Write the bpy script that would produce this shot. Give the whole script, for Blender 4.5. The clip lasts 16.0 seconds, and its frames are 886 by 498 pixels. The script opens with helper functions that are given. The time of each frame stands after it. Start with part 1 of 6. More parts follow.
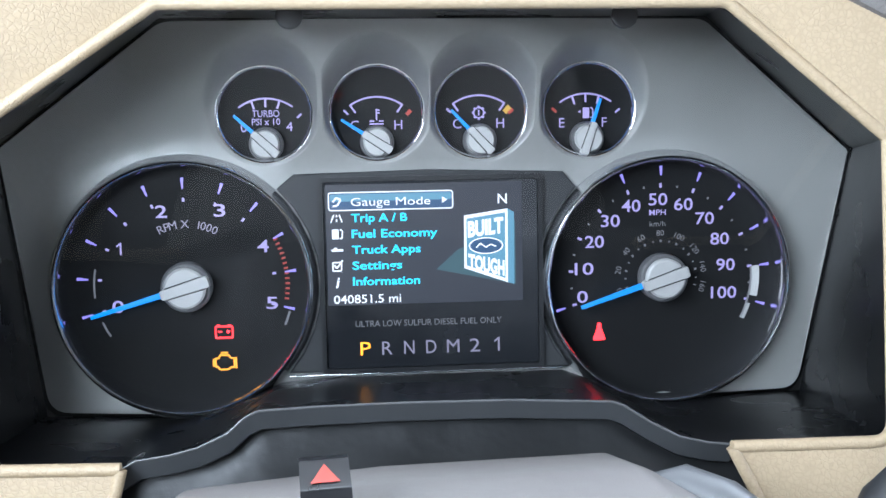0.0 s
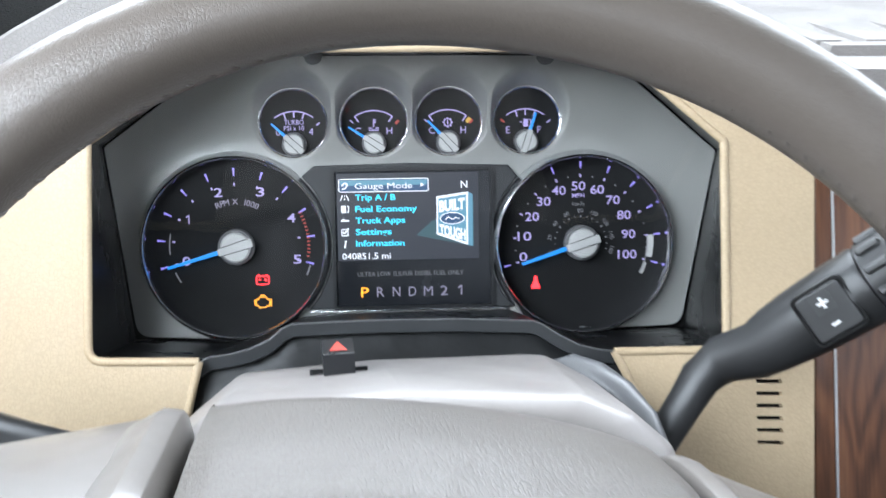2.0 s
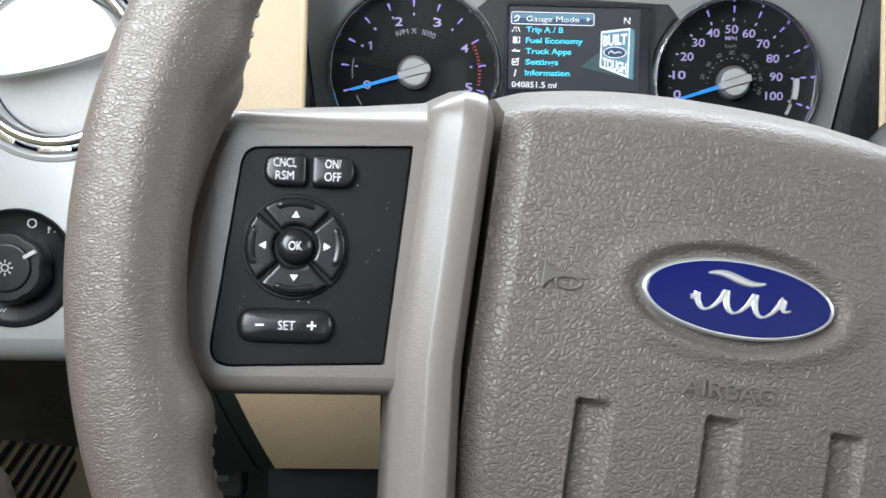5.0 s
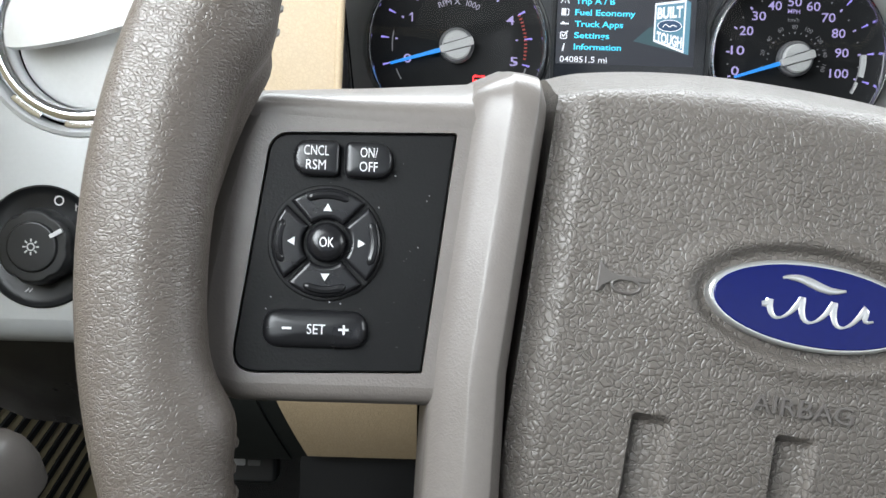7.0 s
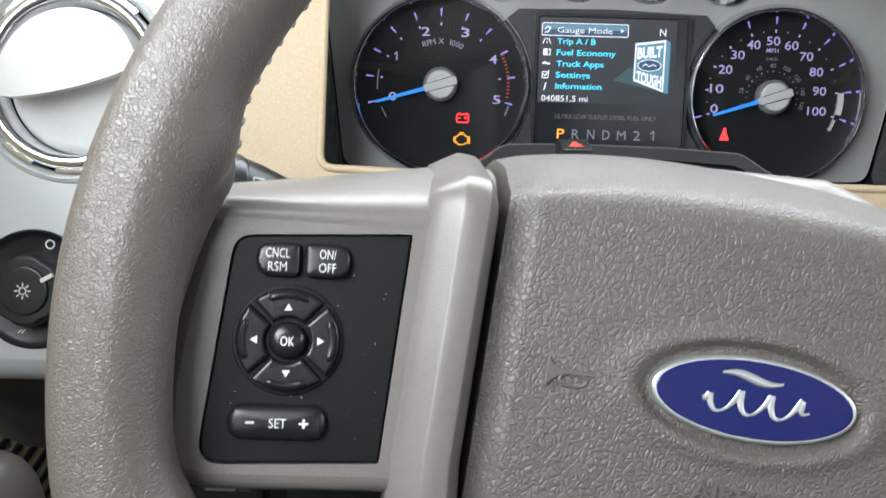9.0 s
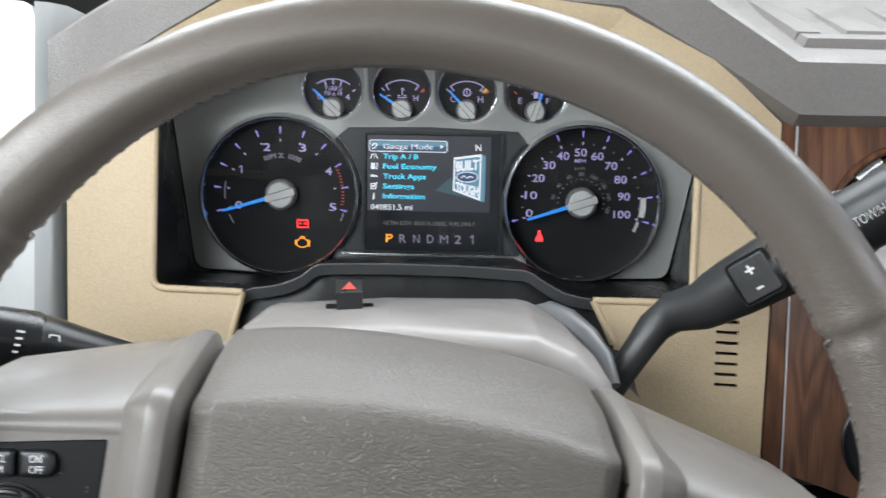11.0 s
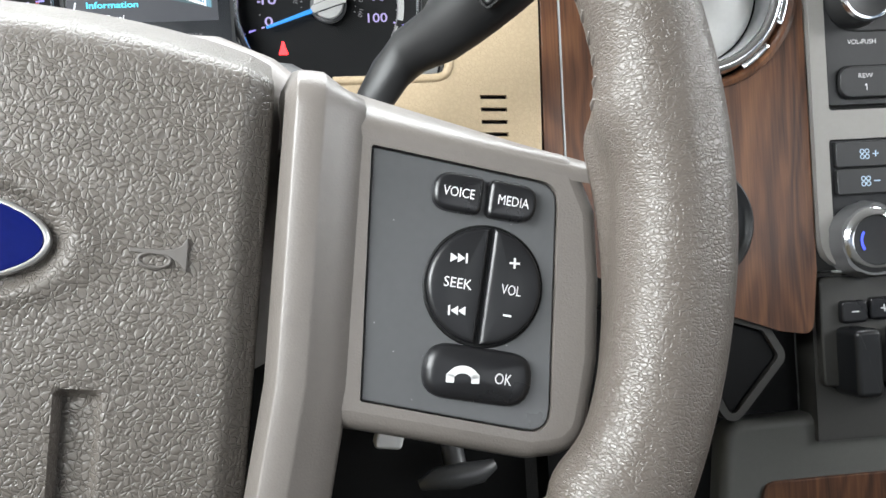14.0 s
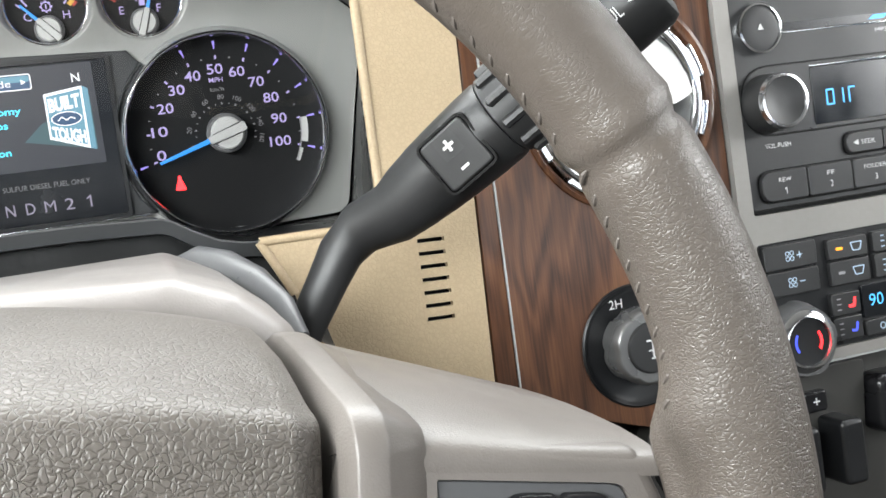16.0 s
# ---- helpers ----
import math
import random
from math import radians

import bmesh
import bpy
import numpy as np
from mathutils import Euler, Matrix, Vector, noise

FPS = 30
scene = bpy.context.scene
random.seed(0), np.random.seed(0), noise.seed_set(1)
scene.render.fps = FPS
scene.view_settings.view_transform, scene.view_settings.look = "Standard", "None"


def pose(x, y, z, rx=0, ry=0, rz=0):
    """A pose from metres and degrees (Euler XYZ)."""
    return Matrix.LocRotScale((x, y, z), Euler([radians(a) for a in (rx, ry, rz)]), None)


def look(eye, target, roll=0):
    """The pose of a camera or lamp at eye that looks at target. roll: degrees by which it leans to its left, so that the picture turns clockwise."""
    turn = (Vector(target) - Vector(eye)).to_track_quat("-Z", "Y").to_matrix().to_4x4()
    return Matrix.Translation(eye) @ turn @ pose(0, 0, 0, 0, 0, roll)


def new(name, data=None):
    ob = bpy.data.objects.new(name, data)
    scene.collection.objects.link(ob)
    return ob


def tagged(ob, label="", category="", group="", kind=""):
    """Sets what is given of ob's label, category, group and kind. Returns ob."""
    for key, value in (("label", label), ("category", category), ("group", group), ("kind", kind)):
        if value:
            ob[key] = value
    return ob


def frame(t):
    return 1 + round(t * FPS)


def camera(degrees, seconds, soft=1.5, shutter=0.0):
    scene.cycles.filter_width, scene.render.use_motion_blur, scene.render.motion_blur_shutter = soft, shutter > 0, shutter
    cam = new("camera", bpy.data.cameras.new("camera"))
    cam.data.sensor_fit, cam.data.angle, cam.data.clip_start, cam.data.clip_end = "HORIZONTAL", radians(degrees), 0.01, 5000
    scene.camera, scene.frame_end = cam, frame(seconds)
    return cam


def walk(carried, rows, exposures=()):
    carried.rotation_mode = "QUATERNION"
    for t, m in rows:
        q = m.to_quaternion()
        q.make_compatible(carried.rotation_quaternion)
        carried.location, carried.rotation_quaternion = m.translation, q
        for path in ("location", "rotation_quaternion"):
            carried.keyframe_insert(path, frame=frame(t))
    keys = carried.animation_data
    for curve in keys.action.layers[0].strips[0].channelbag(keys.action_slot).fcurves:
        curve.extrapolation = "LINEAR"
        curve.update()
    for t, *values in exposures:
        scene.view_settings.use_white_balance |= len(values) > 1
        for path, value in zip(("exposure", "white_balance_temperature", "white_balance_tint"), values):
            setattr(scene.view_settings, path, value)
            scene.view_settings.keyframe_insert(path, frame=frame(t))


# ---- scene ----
cam = camera(47.8, 16.0, shutter=0.35)
METRES, EYE, TILT, LEAN, TURN = 1.0, 0.95, -20.0, 0.0, -4.5
ROWS = [
    (0.0, 0.0, 0.0, 0.0, 0.0, 0.0, -0.0),
    (0.5, -0.0015, -0.0102, 0.0019, 0.04, 0.05, -0.08),
    (1.0, -0.002, -0.0305, 0.0, 0.18, 0.06, -0.13),
    (1.5, 0.0016, -0.0796, -0.004, 0.22, 0.1, -0.24),
    (2.0, 0.0152, -0.1635, -0.0205, 0.22, 0.37, -0.27),
    (2.3, 0.0281, -0.2051, -0.0641, 0.86, 0.92, -0.1),
    (2.5, 0.0301, -0.2181, -0.0875, 0.81, 1.1, -0.21),
    (3.0, 0.0112, -0.2384, -0.1249, 0.75, 1.4, -0.22),
    (3.5, -0.0227, -0.2273, -0.1483, 0.27, 1.25, -0.42),
    (4.0, -0.0417, -0.219, -0.1498, 0.07, 1.12, -0.75),
    (4.5, -0.0505, -0.2202, -0.1336, 0.66, 0.74, -1.83),
    (5.0, -0.0644, -0.2102, -0.1321, 1.87, 0.42, -2.38),
    (5.2, -0.0678, -0.2056, -0.1322, 2.24, 0.26, -2.48),
    (7.5, -0.0673, -0.1828, -0.1239, 4.2, -1.92, -3.26),
    (8.0, -0.0669, -0.1844, -0.1214, 4.29, -2.22, -3.3),
    (8.2, -0.0652, -0.1846, -0.1186, 4.37, -2.21, -3.36),
    (10.3, -0.0112, -0.2416, -0.0229, 4.39, -3.20, -2.79),
    (10.5, 0.0015, -0.2497, -0.014, 4.31, -3.3, -2.74),
    (11.0, 0.0578, -0.2504, -0.0052, 4.7, -3.61, -2.63),
    (11.3, 0.0946, -0.2439, -0.016, 5.13, -3.94, -2.6),
    (11.5, 0.1234, -0.2253, -0.0443, 5.54, -3.25, -2.31),
    (11.8, 0.137, -0.2221, -0.0888, 5.29, -3.0, -2.13),
    (12.0, 0.1369, -0.1913, -0.1158, 4.27, -2.13, -1.99),
    (12.3, 0.135, -0.1845, -0.1299, 2.84, -1.85, -1.35),
    (12.5, 0.1317, -0.1639, -0.14, 1.69, -1.12, -1.23),
    (13.0, 0.1297, -0.1566, -0.1448, -0.16, -0.79, 0.43),
    (13.5, 0.1317, -0.1498, -0.1464, -1.81, -0.74, 1.28),
    (14.0, 0.1281, -0.1509, -0.1441, -3.03, -1.27, 1.82),
    (14.2, 0.1285, -0.1571, -0.1352, -3.05, -1.76, 2.2),
    (14.5, 0.1106, -0.1569, -0.1023, -4.57, -2.13, 2.06),
    (14.8, 0.1186, -0.1463, -0.0698, -6.07, -2.67, 2.29),
    (15.0, 0.1111, -0.1309, -0.0622, -7.93, -3.07, 2.69),
    (15.3, 0.0917, -0.1199, -0.0574, -10.6, -3.38, 3.6),
    (15.5, 0.0864, -0.1134, -0.0548, -11.67, -3.55, 4.08),
    (16.0, 0.0789, -0.1115, -0.0527, -13.57, -3.74, 6.54),
]
walk(cam, [(t, pose(0, 0, EYE, TILT, LEAN, TURN) @ pose(METRES * x, METRES * y, METRES * z, 90 + pitch, roll, yaw)) for t, x, y, z, yaw, pitch, roll in ROWS],
     exposures=((0.0, 0.24, 5600, 10), (1.0, 0.27, 5750, 10), (1.5, 0.34, 5900, 10), (2.0, 0.22, 5950, 10), (2.5, -0.17, 5900, 10), (3.0, -0.08, 6000, 10), (3.5, 0.12, 6050, 10), (5.0, 0.03, 6280, 10), (8.2, 0.04, 6350, 10), (10.5, -0.38, 6300, 10), (11.5, -0.17, 6400, 10), (12.0, -0.02, 6420, 10), (12.5, 0.32, 6500, 10), (14.0, 0.39, 6550, 10), (15.0, 0.36, 6600, 10), (16.0, 0.32, 6650, 10)))

# ---- light ----
world = bpy.data.worlds.new("sky")
scene.world = world
world.use_nodes = True
wn = world.node_tree
sky = wn.nodes.new("ShaderNodeTexSky")
sky.sky_type, sky.sun_disc, sky.sun_elevation, sky.sun_rotation = "NISHITA", False, radians(55), radians(200)
wn.links.new(sky.outputs[0], wn.nodes["Background"].inputs[0])
wn.nodes["Background"].inputs[1].default_value = 0.04


def window_light(name, eye, target, w, h, watts, colour=(1, 0.98, 0.95), spread=math.pi):
    data = bpy.data.lights.new(name, "AREA")
    data.shape, data.size, data.size_y, data.energy, data.color = "RECTANGLE", w, h, watts, colour
    ob = new(name, data)
    data.spread = spread
    ob.matrix_world = look(eye, target)
    return ob


window_light("windshield_light", (0.28, 0.60, 1.36), (0.25, 0.1, 0.75), 1.6, 0.45, 32, (0.93, 0.98, 1))
window_light("door_window_light", (-0.46, -0.22, 1.22), (0.05, 0.1, 0.90), 0.9, 0.36, 15, (0.93, 0.98, 1), radians(140))
window_light("passenger_window_light", (1.33, -0.1, 1.2), (0.2, 0.2, 0.95), 0.8, 0.38, 6.0, (0.95, 0.98, 1), radians(130))
window_light("rear_window_light", (0.68, -1.05, 1.22), (0.2, 0.3, 1.05), 0.9, 0.34, 0.5, (0.95, 0.98, 1), radians(80))


# ---- materials ----
def nodes_of(name):
    m = bpy.data.materials.new(name)
    m.use_nodes = True
    t = m.node_tree
    return m, t, t.nodes["Principled BSDF"]


def grained(name, colour, rough=0.5, metal=0.0, cells=0, depth=0.0, mottle=0.12, coat=0.0, fine=900, fine_depth=0.0, rough_var=0.12, spec=0.5, wrinkle=0, wrinkle_depth=0.0, cavity=0.0, worn=None, hoop=0.0):
    """A plastic, paint or leather: colour mottled at two scales, grain as relief, shade of its creases painted in by
    cavity.
    """
    m, t, b = nodes_of(name)
    n, l = t.nodes, t.links
    tc = n.new("ShaderNodeTexCoord")
    big = n.new("ShaderNodeTexNoise")
    big.inputs["Scale"].default_value, big.inputs["Detail"].default_value = 22, 6
    small = n.new("ShaderNodeTexNoise")
    small.inputs["Scale"].default_value, small.inputs["Detail"].default_value = 420, 3
    for k in (big, small):
        l.new(tc.outputs["Object"], k.inputs["Vector"])
    mix = n.new("ShaderNodeMath")
    mix.operation = "ADD"
    l.new(big.outputs["Fac"], mix.inputs[0])
    l.new(small.outputs["Fac"], mix.inputs[1])
    ramp = n.new("ShaderNodeMapRange")
    ramp.inputs["From Min"].default_value, ramp.inputs["From Max"].default_value = 0.6, 1.4
    ramp.inputs["To Min"].default_value, ramp.inputs["To Max"].default_value = 1 - mottle, 1 + mottle
    l.new(mix.outputs[0], ramp.inputs["Value"])
    mul = n.new("ShaderNodeVectorMath")
    mul.operation = "SCALE"
    mul.inputs[0].default_value = colour
    l.new(ramp.outputs[0], mul.inputs["Scale"])
    l.new(mul.outputs[0], b.inputs["Base Color"])
    rr = n.new("ShaderNodeMapRange")
    rr.inputs["From Min"].default_value, rr.inputs["From Max"].default_value = 0.3, 0.7
    rr.inputs["To Min"].default_value, rr.inputs["To Max"].default_value = max(0.03, rough - rough_var), min(1, rough + rough_var)
    l.new(big.outputs["Fac"], rr.inputs["Value"])
    l.new(rr.outputs[0], b.inputs["Roughness"])
    b.inputs["Metallic"].default_value = metal
    b.inputs["Coat Weight"].default_value = coat
    b.inputs["Coat Roughness"].default_value = 0.08
    b.inputs["Specular IOR Level"].default_value = spec
    last = None
    if cells:
        place = tc.outputs["Object"]
        if hoop:
            # stretched hide: the pebbles are drawn out across the rim
            axes, turn, flat, radius, wide, joined = (n.new("ShaderNode" + k) for k in ("SeparateXYZ", "Math", "CombineXYZ", "VectorMath", "Math", "CombineXYZ"))
            l.new(place, axes.inputs[0])
            turn.operation, radius.operation, wide.operation = "ARCTAN2", "LENGTH", "MULTIPLY"
            for i in (0, 1):
                l.new(axes.outputs[i], turn.inputs[i])
                l.new(axes.outputs[i], flat.inputs[i])
            l.new(flat.outputs[0], radius.inputs[0])
            l.new(turn.outputs[0], wide.inputs[0])
            wide.inputs[1].default_value = hoop * 1.5
            l.new(wide.outputs[0], joined.inputs[0])
            l.new(radius.outputs["Value"], joined.inputs[1])
            l.new(axes.outputs[2], joined.inputs[2])
            place = joined.outputs[0]
        warp = n.new("ShaderNodeTexNoise")
        warp.inputs["Scale"].default_value, warp.inputs["Detail"].default_value = cells * 0.45, 2
        l.new(place, warp.inputs["Vector"])
        add = n.new("ShaderNodeVectorMath")
        add.operation = "MULTIPLY_ADD"
        add.inputs[1].default_value = (1.9 / cells,) * 3
        l.new(warp.outputs["Color"], add.inputs[0])
        l.new(place, add.inputs[2])
        soft = []
        for scale, feature, low, high in ((cells, "SMOOTH_F1", 0.62, 0.12), (cells, "DISTANCE_TO_EDGE", 0.0, 0.17)):
            vor, puff = n.new("ShaderNodeTexVoronoi"), n.new("ShaderNodeMapRange")
            vor.feature = feature
            vor.inputs["Scale"].default_value = scale
            if feature == "SMOOTH_F1":
                vor.inputs["Smoothness"].default_value = 0.35
            l.new(add.outputs[0], vor.inputs["Vector"])
            puff.interpolation_type = "SMOOTHSTEP"
            puff.inputs["From Min"].default_value, puff.inputs["From Max"].default_value = low, high
            l.new(vor.outputs["Distance"], puff.inputs["Value"])
            soft.append(puff)
        # the creases run together in some patches and fade in others
        patch = n.new("ShaderNodeTexNoise")
        patch.inputs["Scale"].default_value = cells * 0.3
        l.new(place, patch.inputs["Vector"])
        share = n.new("ShaderNodeMapRange")
        share.inputs["From Min"].default_value, share.inputs["From Max"].default_value = 0.35, 0.65
        share.inputs["To Min"].default_value, share.inputs["To Max"].default_value = 0.5, 1.0
        l.new(patch.outputs["Fac"], share.inputs["Value"])
        edge = n.new("ShaderNodeMix")
        l.new(share.outputs[0], edge.inputs[0])
        l.new(soft[0].outputs[0], edge.inputs[2])
        l.new(soft[1].outputs[0], edge.inputs[3])
        bump = n.new("ShaderNodeBump")
        bump.inputs["Strength"].default_value, bump.inputs["Distance"].default_value = 1.0, depth
        l.new(edge.outputs[0], bump.inputs["Height"])
        last = bump
        keep = None
        if worn:
            # the grain is worn smooth towards one end
            split, keep = n.new("ShaderNodeSeparateXYZ"), n.new("ShaderNodeMapRange")
            l.new(tc.outputs["Object"], split.inputs[0])
            l.new(split.outputs["Y"], keep.inputs["Value"])
            keep.inputs["From Min"].default_value, keep.inputs["From Max"].default_value = worn[0], worn[1]
            keep.inputs["To Min"].default_value, keep.inputs["To Max"].default_value = 1.0, worn[2]
            l.new(keep.outputs[0], bump.inputs["Strength"])
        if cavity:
            # shade in the grain's creases, painted into the base colour by cavity
            crease_shade, low = n.new("ShaderNodeMapRange"), n.new("ShaderNodeMath")
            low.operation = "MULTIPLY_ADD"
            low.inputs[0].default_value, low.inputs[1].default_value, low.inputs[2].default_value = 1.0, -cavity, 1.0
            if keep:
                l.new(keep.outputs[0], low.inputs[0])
            l.new(low.outputs[0], crease_shade.inputs["To Min"])
            l.new(edge.outputs[0], crease_shade.inputs["Value"])
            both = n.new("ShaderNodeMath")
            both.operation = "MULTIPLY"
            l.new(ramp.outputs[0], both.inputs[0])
            l.new(crease_shade.outputs[0], both.inputs[1])
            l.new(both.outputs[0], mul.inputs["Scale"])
    for scale, dist in ((wrinkle, wrinkle_depth), (fine, fine_depth)):
        if dist:
            nz = n.new("ShaderNodeTexNoise")
            nz.inputs["Scale"].default_value, nz.inputs["Detail"].default_value = scale, 2
            l.new(tc.outputs["Object"], nz.inputs["Vector"])
            bump = n.new("ShaderNodeBump")
            bump.inputs["Strength"].default_value, bump.inputs["Distance"].default_value = 1.0, dist
            l.new(nz.outputs["Fac"], bump.inputs["Height"])
            if last:
                l.new(last.outputs[0], bump.inputs["Normal"])
            last = bump
    if last:
        l.new(last.outputs[0], b.inputs["Normal"])
    return m


def lit(name, colour, strength, base=(0.02, 0.02, 0.02)):
    """A backlit mark: it gives off its own light."""
    m, t, b = nodes_of(name)
    b.inputs["Base Color"].default_value = (*base, 1)
    b.inputs["Emission Color"].default_value = (*colour, 1)
    b.inputs["Emission Strength"].default_value = strength
    b.inputs["Roughness"].default_value = 0.4
    return m


def wood(name):
    """Dark walnut veneer under lacquer: grain stretched along the panel's height."""
    m, t, b = nodes_of(name)
    n, l = t.nodes, t.links
    tc = n.new("ShaderNodeTexCoord")
    mp = n.new("ShaderNodeMapping")
    mp.inputs["Scale"].default_value = (24, 4.2, 24)
    l.new(tc.outputs["Object"], mp.inputs["Vector"])
    # flame figure: contour bands of a stretched noise
    warp = n.new("ShaderNodeTexNoise")
    warp.inputs["Scale"].default_value, warp.inputs["Detail"].default_value = 0.9, 2.5
    warp.inputs["Distortion"].default_value = 0.5
    l.new(mp.outputs[0], warp.inputs["Vector"])
    many = n.new("ShaderNodeMath")
    many.operation = "MULTIPLY"
    many.inputs[1].default_value = 62
    l.new(warp.outputs["Fac"], many.inputs[0])
    band = n.new("ShaderNodeMath")
    band.operation = "SINE"
    l.new(many.outputs[0], band.inputs[0])
    thin = n.new("ShaderNodeMapping")
    thin.inputs["Scale"].default_value = (900, 30, 300)
    l.new(tc.outputs["Object"], thin.inputs["Vector"])
    pores = n.new("ShaderNodeTexNoise")
    pores.inputs["Scale"].default_value, pores.inputs["Detail"].default_value = 1.0, 4
    l.new(thin.outputs[0], pores.inputs["Vector"])
    tone = n.new("ShaderNodeTexNoise")
    tone.inputs["Scale"].default_value, tone.inputs["Detail"].default_value = 1.6, 2
    l.new(mp.outputs[0], tone.inputs["Vector"])
    last = None
    for source, weight in ((band, 0.085), (pores, 0.42), (tone, 0.5)):
        mix = n.new("ShaderNodeMath")
        mix.operation = "MULTIPLY_ADD"
        mix.inputs[1].default_value, mix.inputs[2].default_value = weight, 0.2
        l.new(source.outputs[0], mix.inputs[0])
        if last:
            l.new(last.outputs[0], mix.inputs[2])
        last = mix
    ramp = n.new("ShaderNodeValToRGB")
    e = ramp.color_ramp.elements
    e[0].position, e[0].color = 0.44, (0.022, 0.0085, 0.0045, 1)
    e[1].position, e[1].color = 0.92, (0.155, 0.068, 0.031, 1)
    mid = ramp.color_ramp.elements.new(0.66)
    mid.color = (0.080, 0.032, 0.0145, 1)
    l.new(mix.outputs[0], ramp.inputs[0])
    l.new(ramp.outputs[0], b.inputs["Base Color"])
    b.inputs["Roughness"].default_value = 0.42
    b.inputs["Specular IOR Level"].default_value = 0.3
    b.inputs["Coat Weight"].default_value, b.inputs["Coat Roughness"].default_value = 0.35, 0.16
    return m


def clear(name):
    """A clear cover: it lets light through and mirrors a little, more at a slant."""
    m, t, b = nodes_of(name)
    n, l = t.nodes, t.links
    n.remove(b)
    fres, thru, gloss, mix = n.new("ShaderNodeFresnel"), n.new("ShaderNodeBsdfTransparent"), n.new("ShaderNodeBsdfGlossy"), n.new("ShaderNodeMixShader")
    fres.inputs["IOR"].default_value = 1.48
    gloss.inputs["Roughness"].default_value = 0.04
    l.new(fres.outputs[0], mix.inputs[0])
    l.new(thru.outputs[0], mix.inputs[1])
    l.new(gloss.outputs[0], mix.inputs[2])
    l.new(mix.outputs[0], n["Material Output"].inputs["Surface"])
    return m


def chrome(name, colour=(0.85, 0.86, 0.88), rough=0.15):
    return grained(name, colour, rough, 1.0, mottle=0.03, rough_var=0.03)


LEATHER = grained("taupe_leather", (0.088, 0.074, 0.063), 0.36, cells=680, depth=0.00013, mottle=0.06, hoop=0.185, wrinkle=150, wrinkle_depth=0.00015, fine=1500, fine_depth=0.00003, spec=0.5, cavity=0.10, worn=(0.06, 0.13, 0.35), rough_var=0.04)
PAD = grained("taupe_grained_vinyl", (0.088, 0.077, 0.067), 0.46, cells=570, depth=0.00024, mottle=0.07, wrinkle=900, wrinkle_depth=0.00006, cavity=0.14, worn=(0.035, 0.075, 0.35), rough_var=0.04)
PADSMOOTH = grained("taupe_smooth_vinyl", (0.078, 0.070, 0.064), 0.5, mottle=0.06)
TRIM = grained("taupe_satin_plastic", (0.122, 0.109, 0.099), 0.40, mottle=0.06, fine=1500, fine_depth=0.00010)
SHROUD = grained("taupe_column_plastic", (0.205, 0.188, 0.178), 0.44, mottle=0.05, fine=1300, fine_depth=0.00008)
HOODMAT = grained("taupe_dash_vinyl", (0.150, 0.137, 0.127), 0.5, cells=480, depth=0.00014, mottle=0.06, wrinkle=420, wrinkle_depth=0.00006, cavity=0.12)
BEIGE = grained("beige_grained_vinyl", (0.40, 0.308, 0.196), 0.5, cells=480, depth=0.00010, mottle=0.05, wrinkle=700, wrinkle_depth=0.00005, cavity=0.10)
SILVER = grained("silver_gauge_plate", (0.25, 0.25, 0.24), 0.42, 0.35, mottle=0.05, fine=1800, fine_depth=0.00003)
PANELSILVER = grained("silver_dash_paint", (0.40, 0.408, 0.405), 0.38, 0.25, mottle=0.03)
STACKGREY = grained("grey_stack_paint", (0.25, 0.238, 0.225), 0.42, 0.2, mottle=0.04, fine=1700, fine_depth=0.00003)
BLACK = grained("black_plastic", (0.005, 0.0051, 0.0052), 0.45, mottle=0.12, fine=1400, fine_depth=0.00006, spec=0.16)
LEVER = grained("black_lever_plastic", (0.013, 0.0133, 0.0138), 0.46, mottle=0.10, fine=1500, fine_depth=0.00005)
BLACKSATIN = grained("black_satin_plastic", (0.009, 0.0095, 0.0105), 0.36, mottle=0.12, fine=1600, fine_depth=0.00004, spec=0.4)
CHARCOAL = grained("charcoal_radio_plastic", (0.021, 0.0214, 0.022), 0.38, mottle=0.06, fine=1700, fine_depth=0.00003)
GREYPLATE = grained("grey_switch_plate", (0.056, 0.057, 0.059), 0.36, mottle=0.08, spec=0.7)
BUTTON = grained("black_switch_rubber", (0.009, 0.009, 0.010), 0.30, mottle=0.10, spec=0.42)
WELL = grained("black_glossy_plastic", (0.005, 0.0052, 0.0055), 0.28, mottle=0.12, rough_var=0.03, spec=0.28)
MASK = grained("dark_display_mask", (0.023, 0.0245, 0.026), 0.5, mottle=0.08, spec=0.35)
DIAL = grained("black_dial_face", (0.007, 0.0072, 0.0075), 0.6, mottle=0.12, spec=0.14)
SCREENBLACK = grained("screen_black", (0.010, 0.011, 0.013), 0.18, mottle=0.05)
HUB = grained("needle_hub_silver", (0.36, 0.36, 0.35), 0.45, 0.1, mottle=0.05)
HUBDARK = grained("needle_hub_grey", (0.09, 0.09, 0.092), 0.38, mottle=0.05)
KICK = grained("dark_kick_plastic", (0.011, 0.0125, 0.0115), 0.6, mottle=0.10, fine=1200, fine_depth=0.00005, spec=0.25)
SATINGREY = grained("satin_grey_knob", (0.20, 0.20, 0.20), 0.3, 0.6, mottle=0.05)
CLOTH = grained("black_boot_vinyl", (0.010, 0.0105, 0.011), 0.48, mottle=0.15, wrinkle=90, wrinkle_depth=0.0006, fine=1300, fine_depth=0.00003, spec=0.35)
CHROME = chrome("chrome")
DARKCHROME = chrome("smoked_chrome", (0.78, 0.79, 0.81), 0.24)
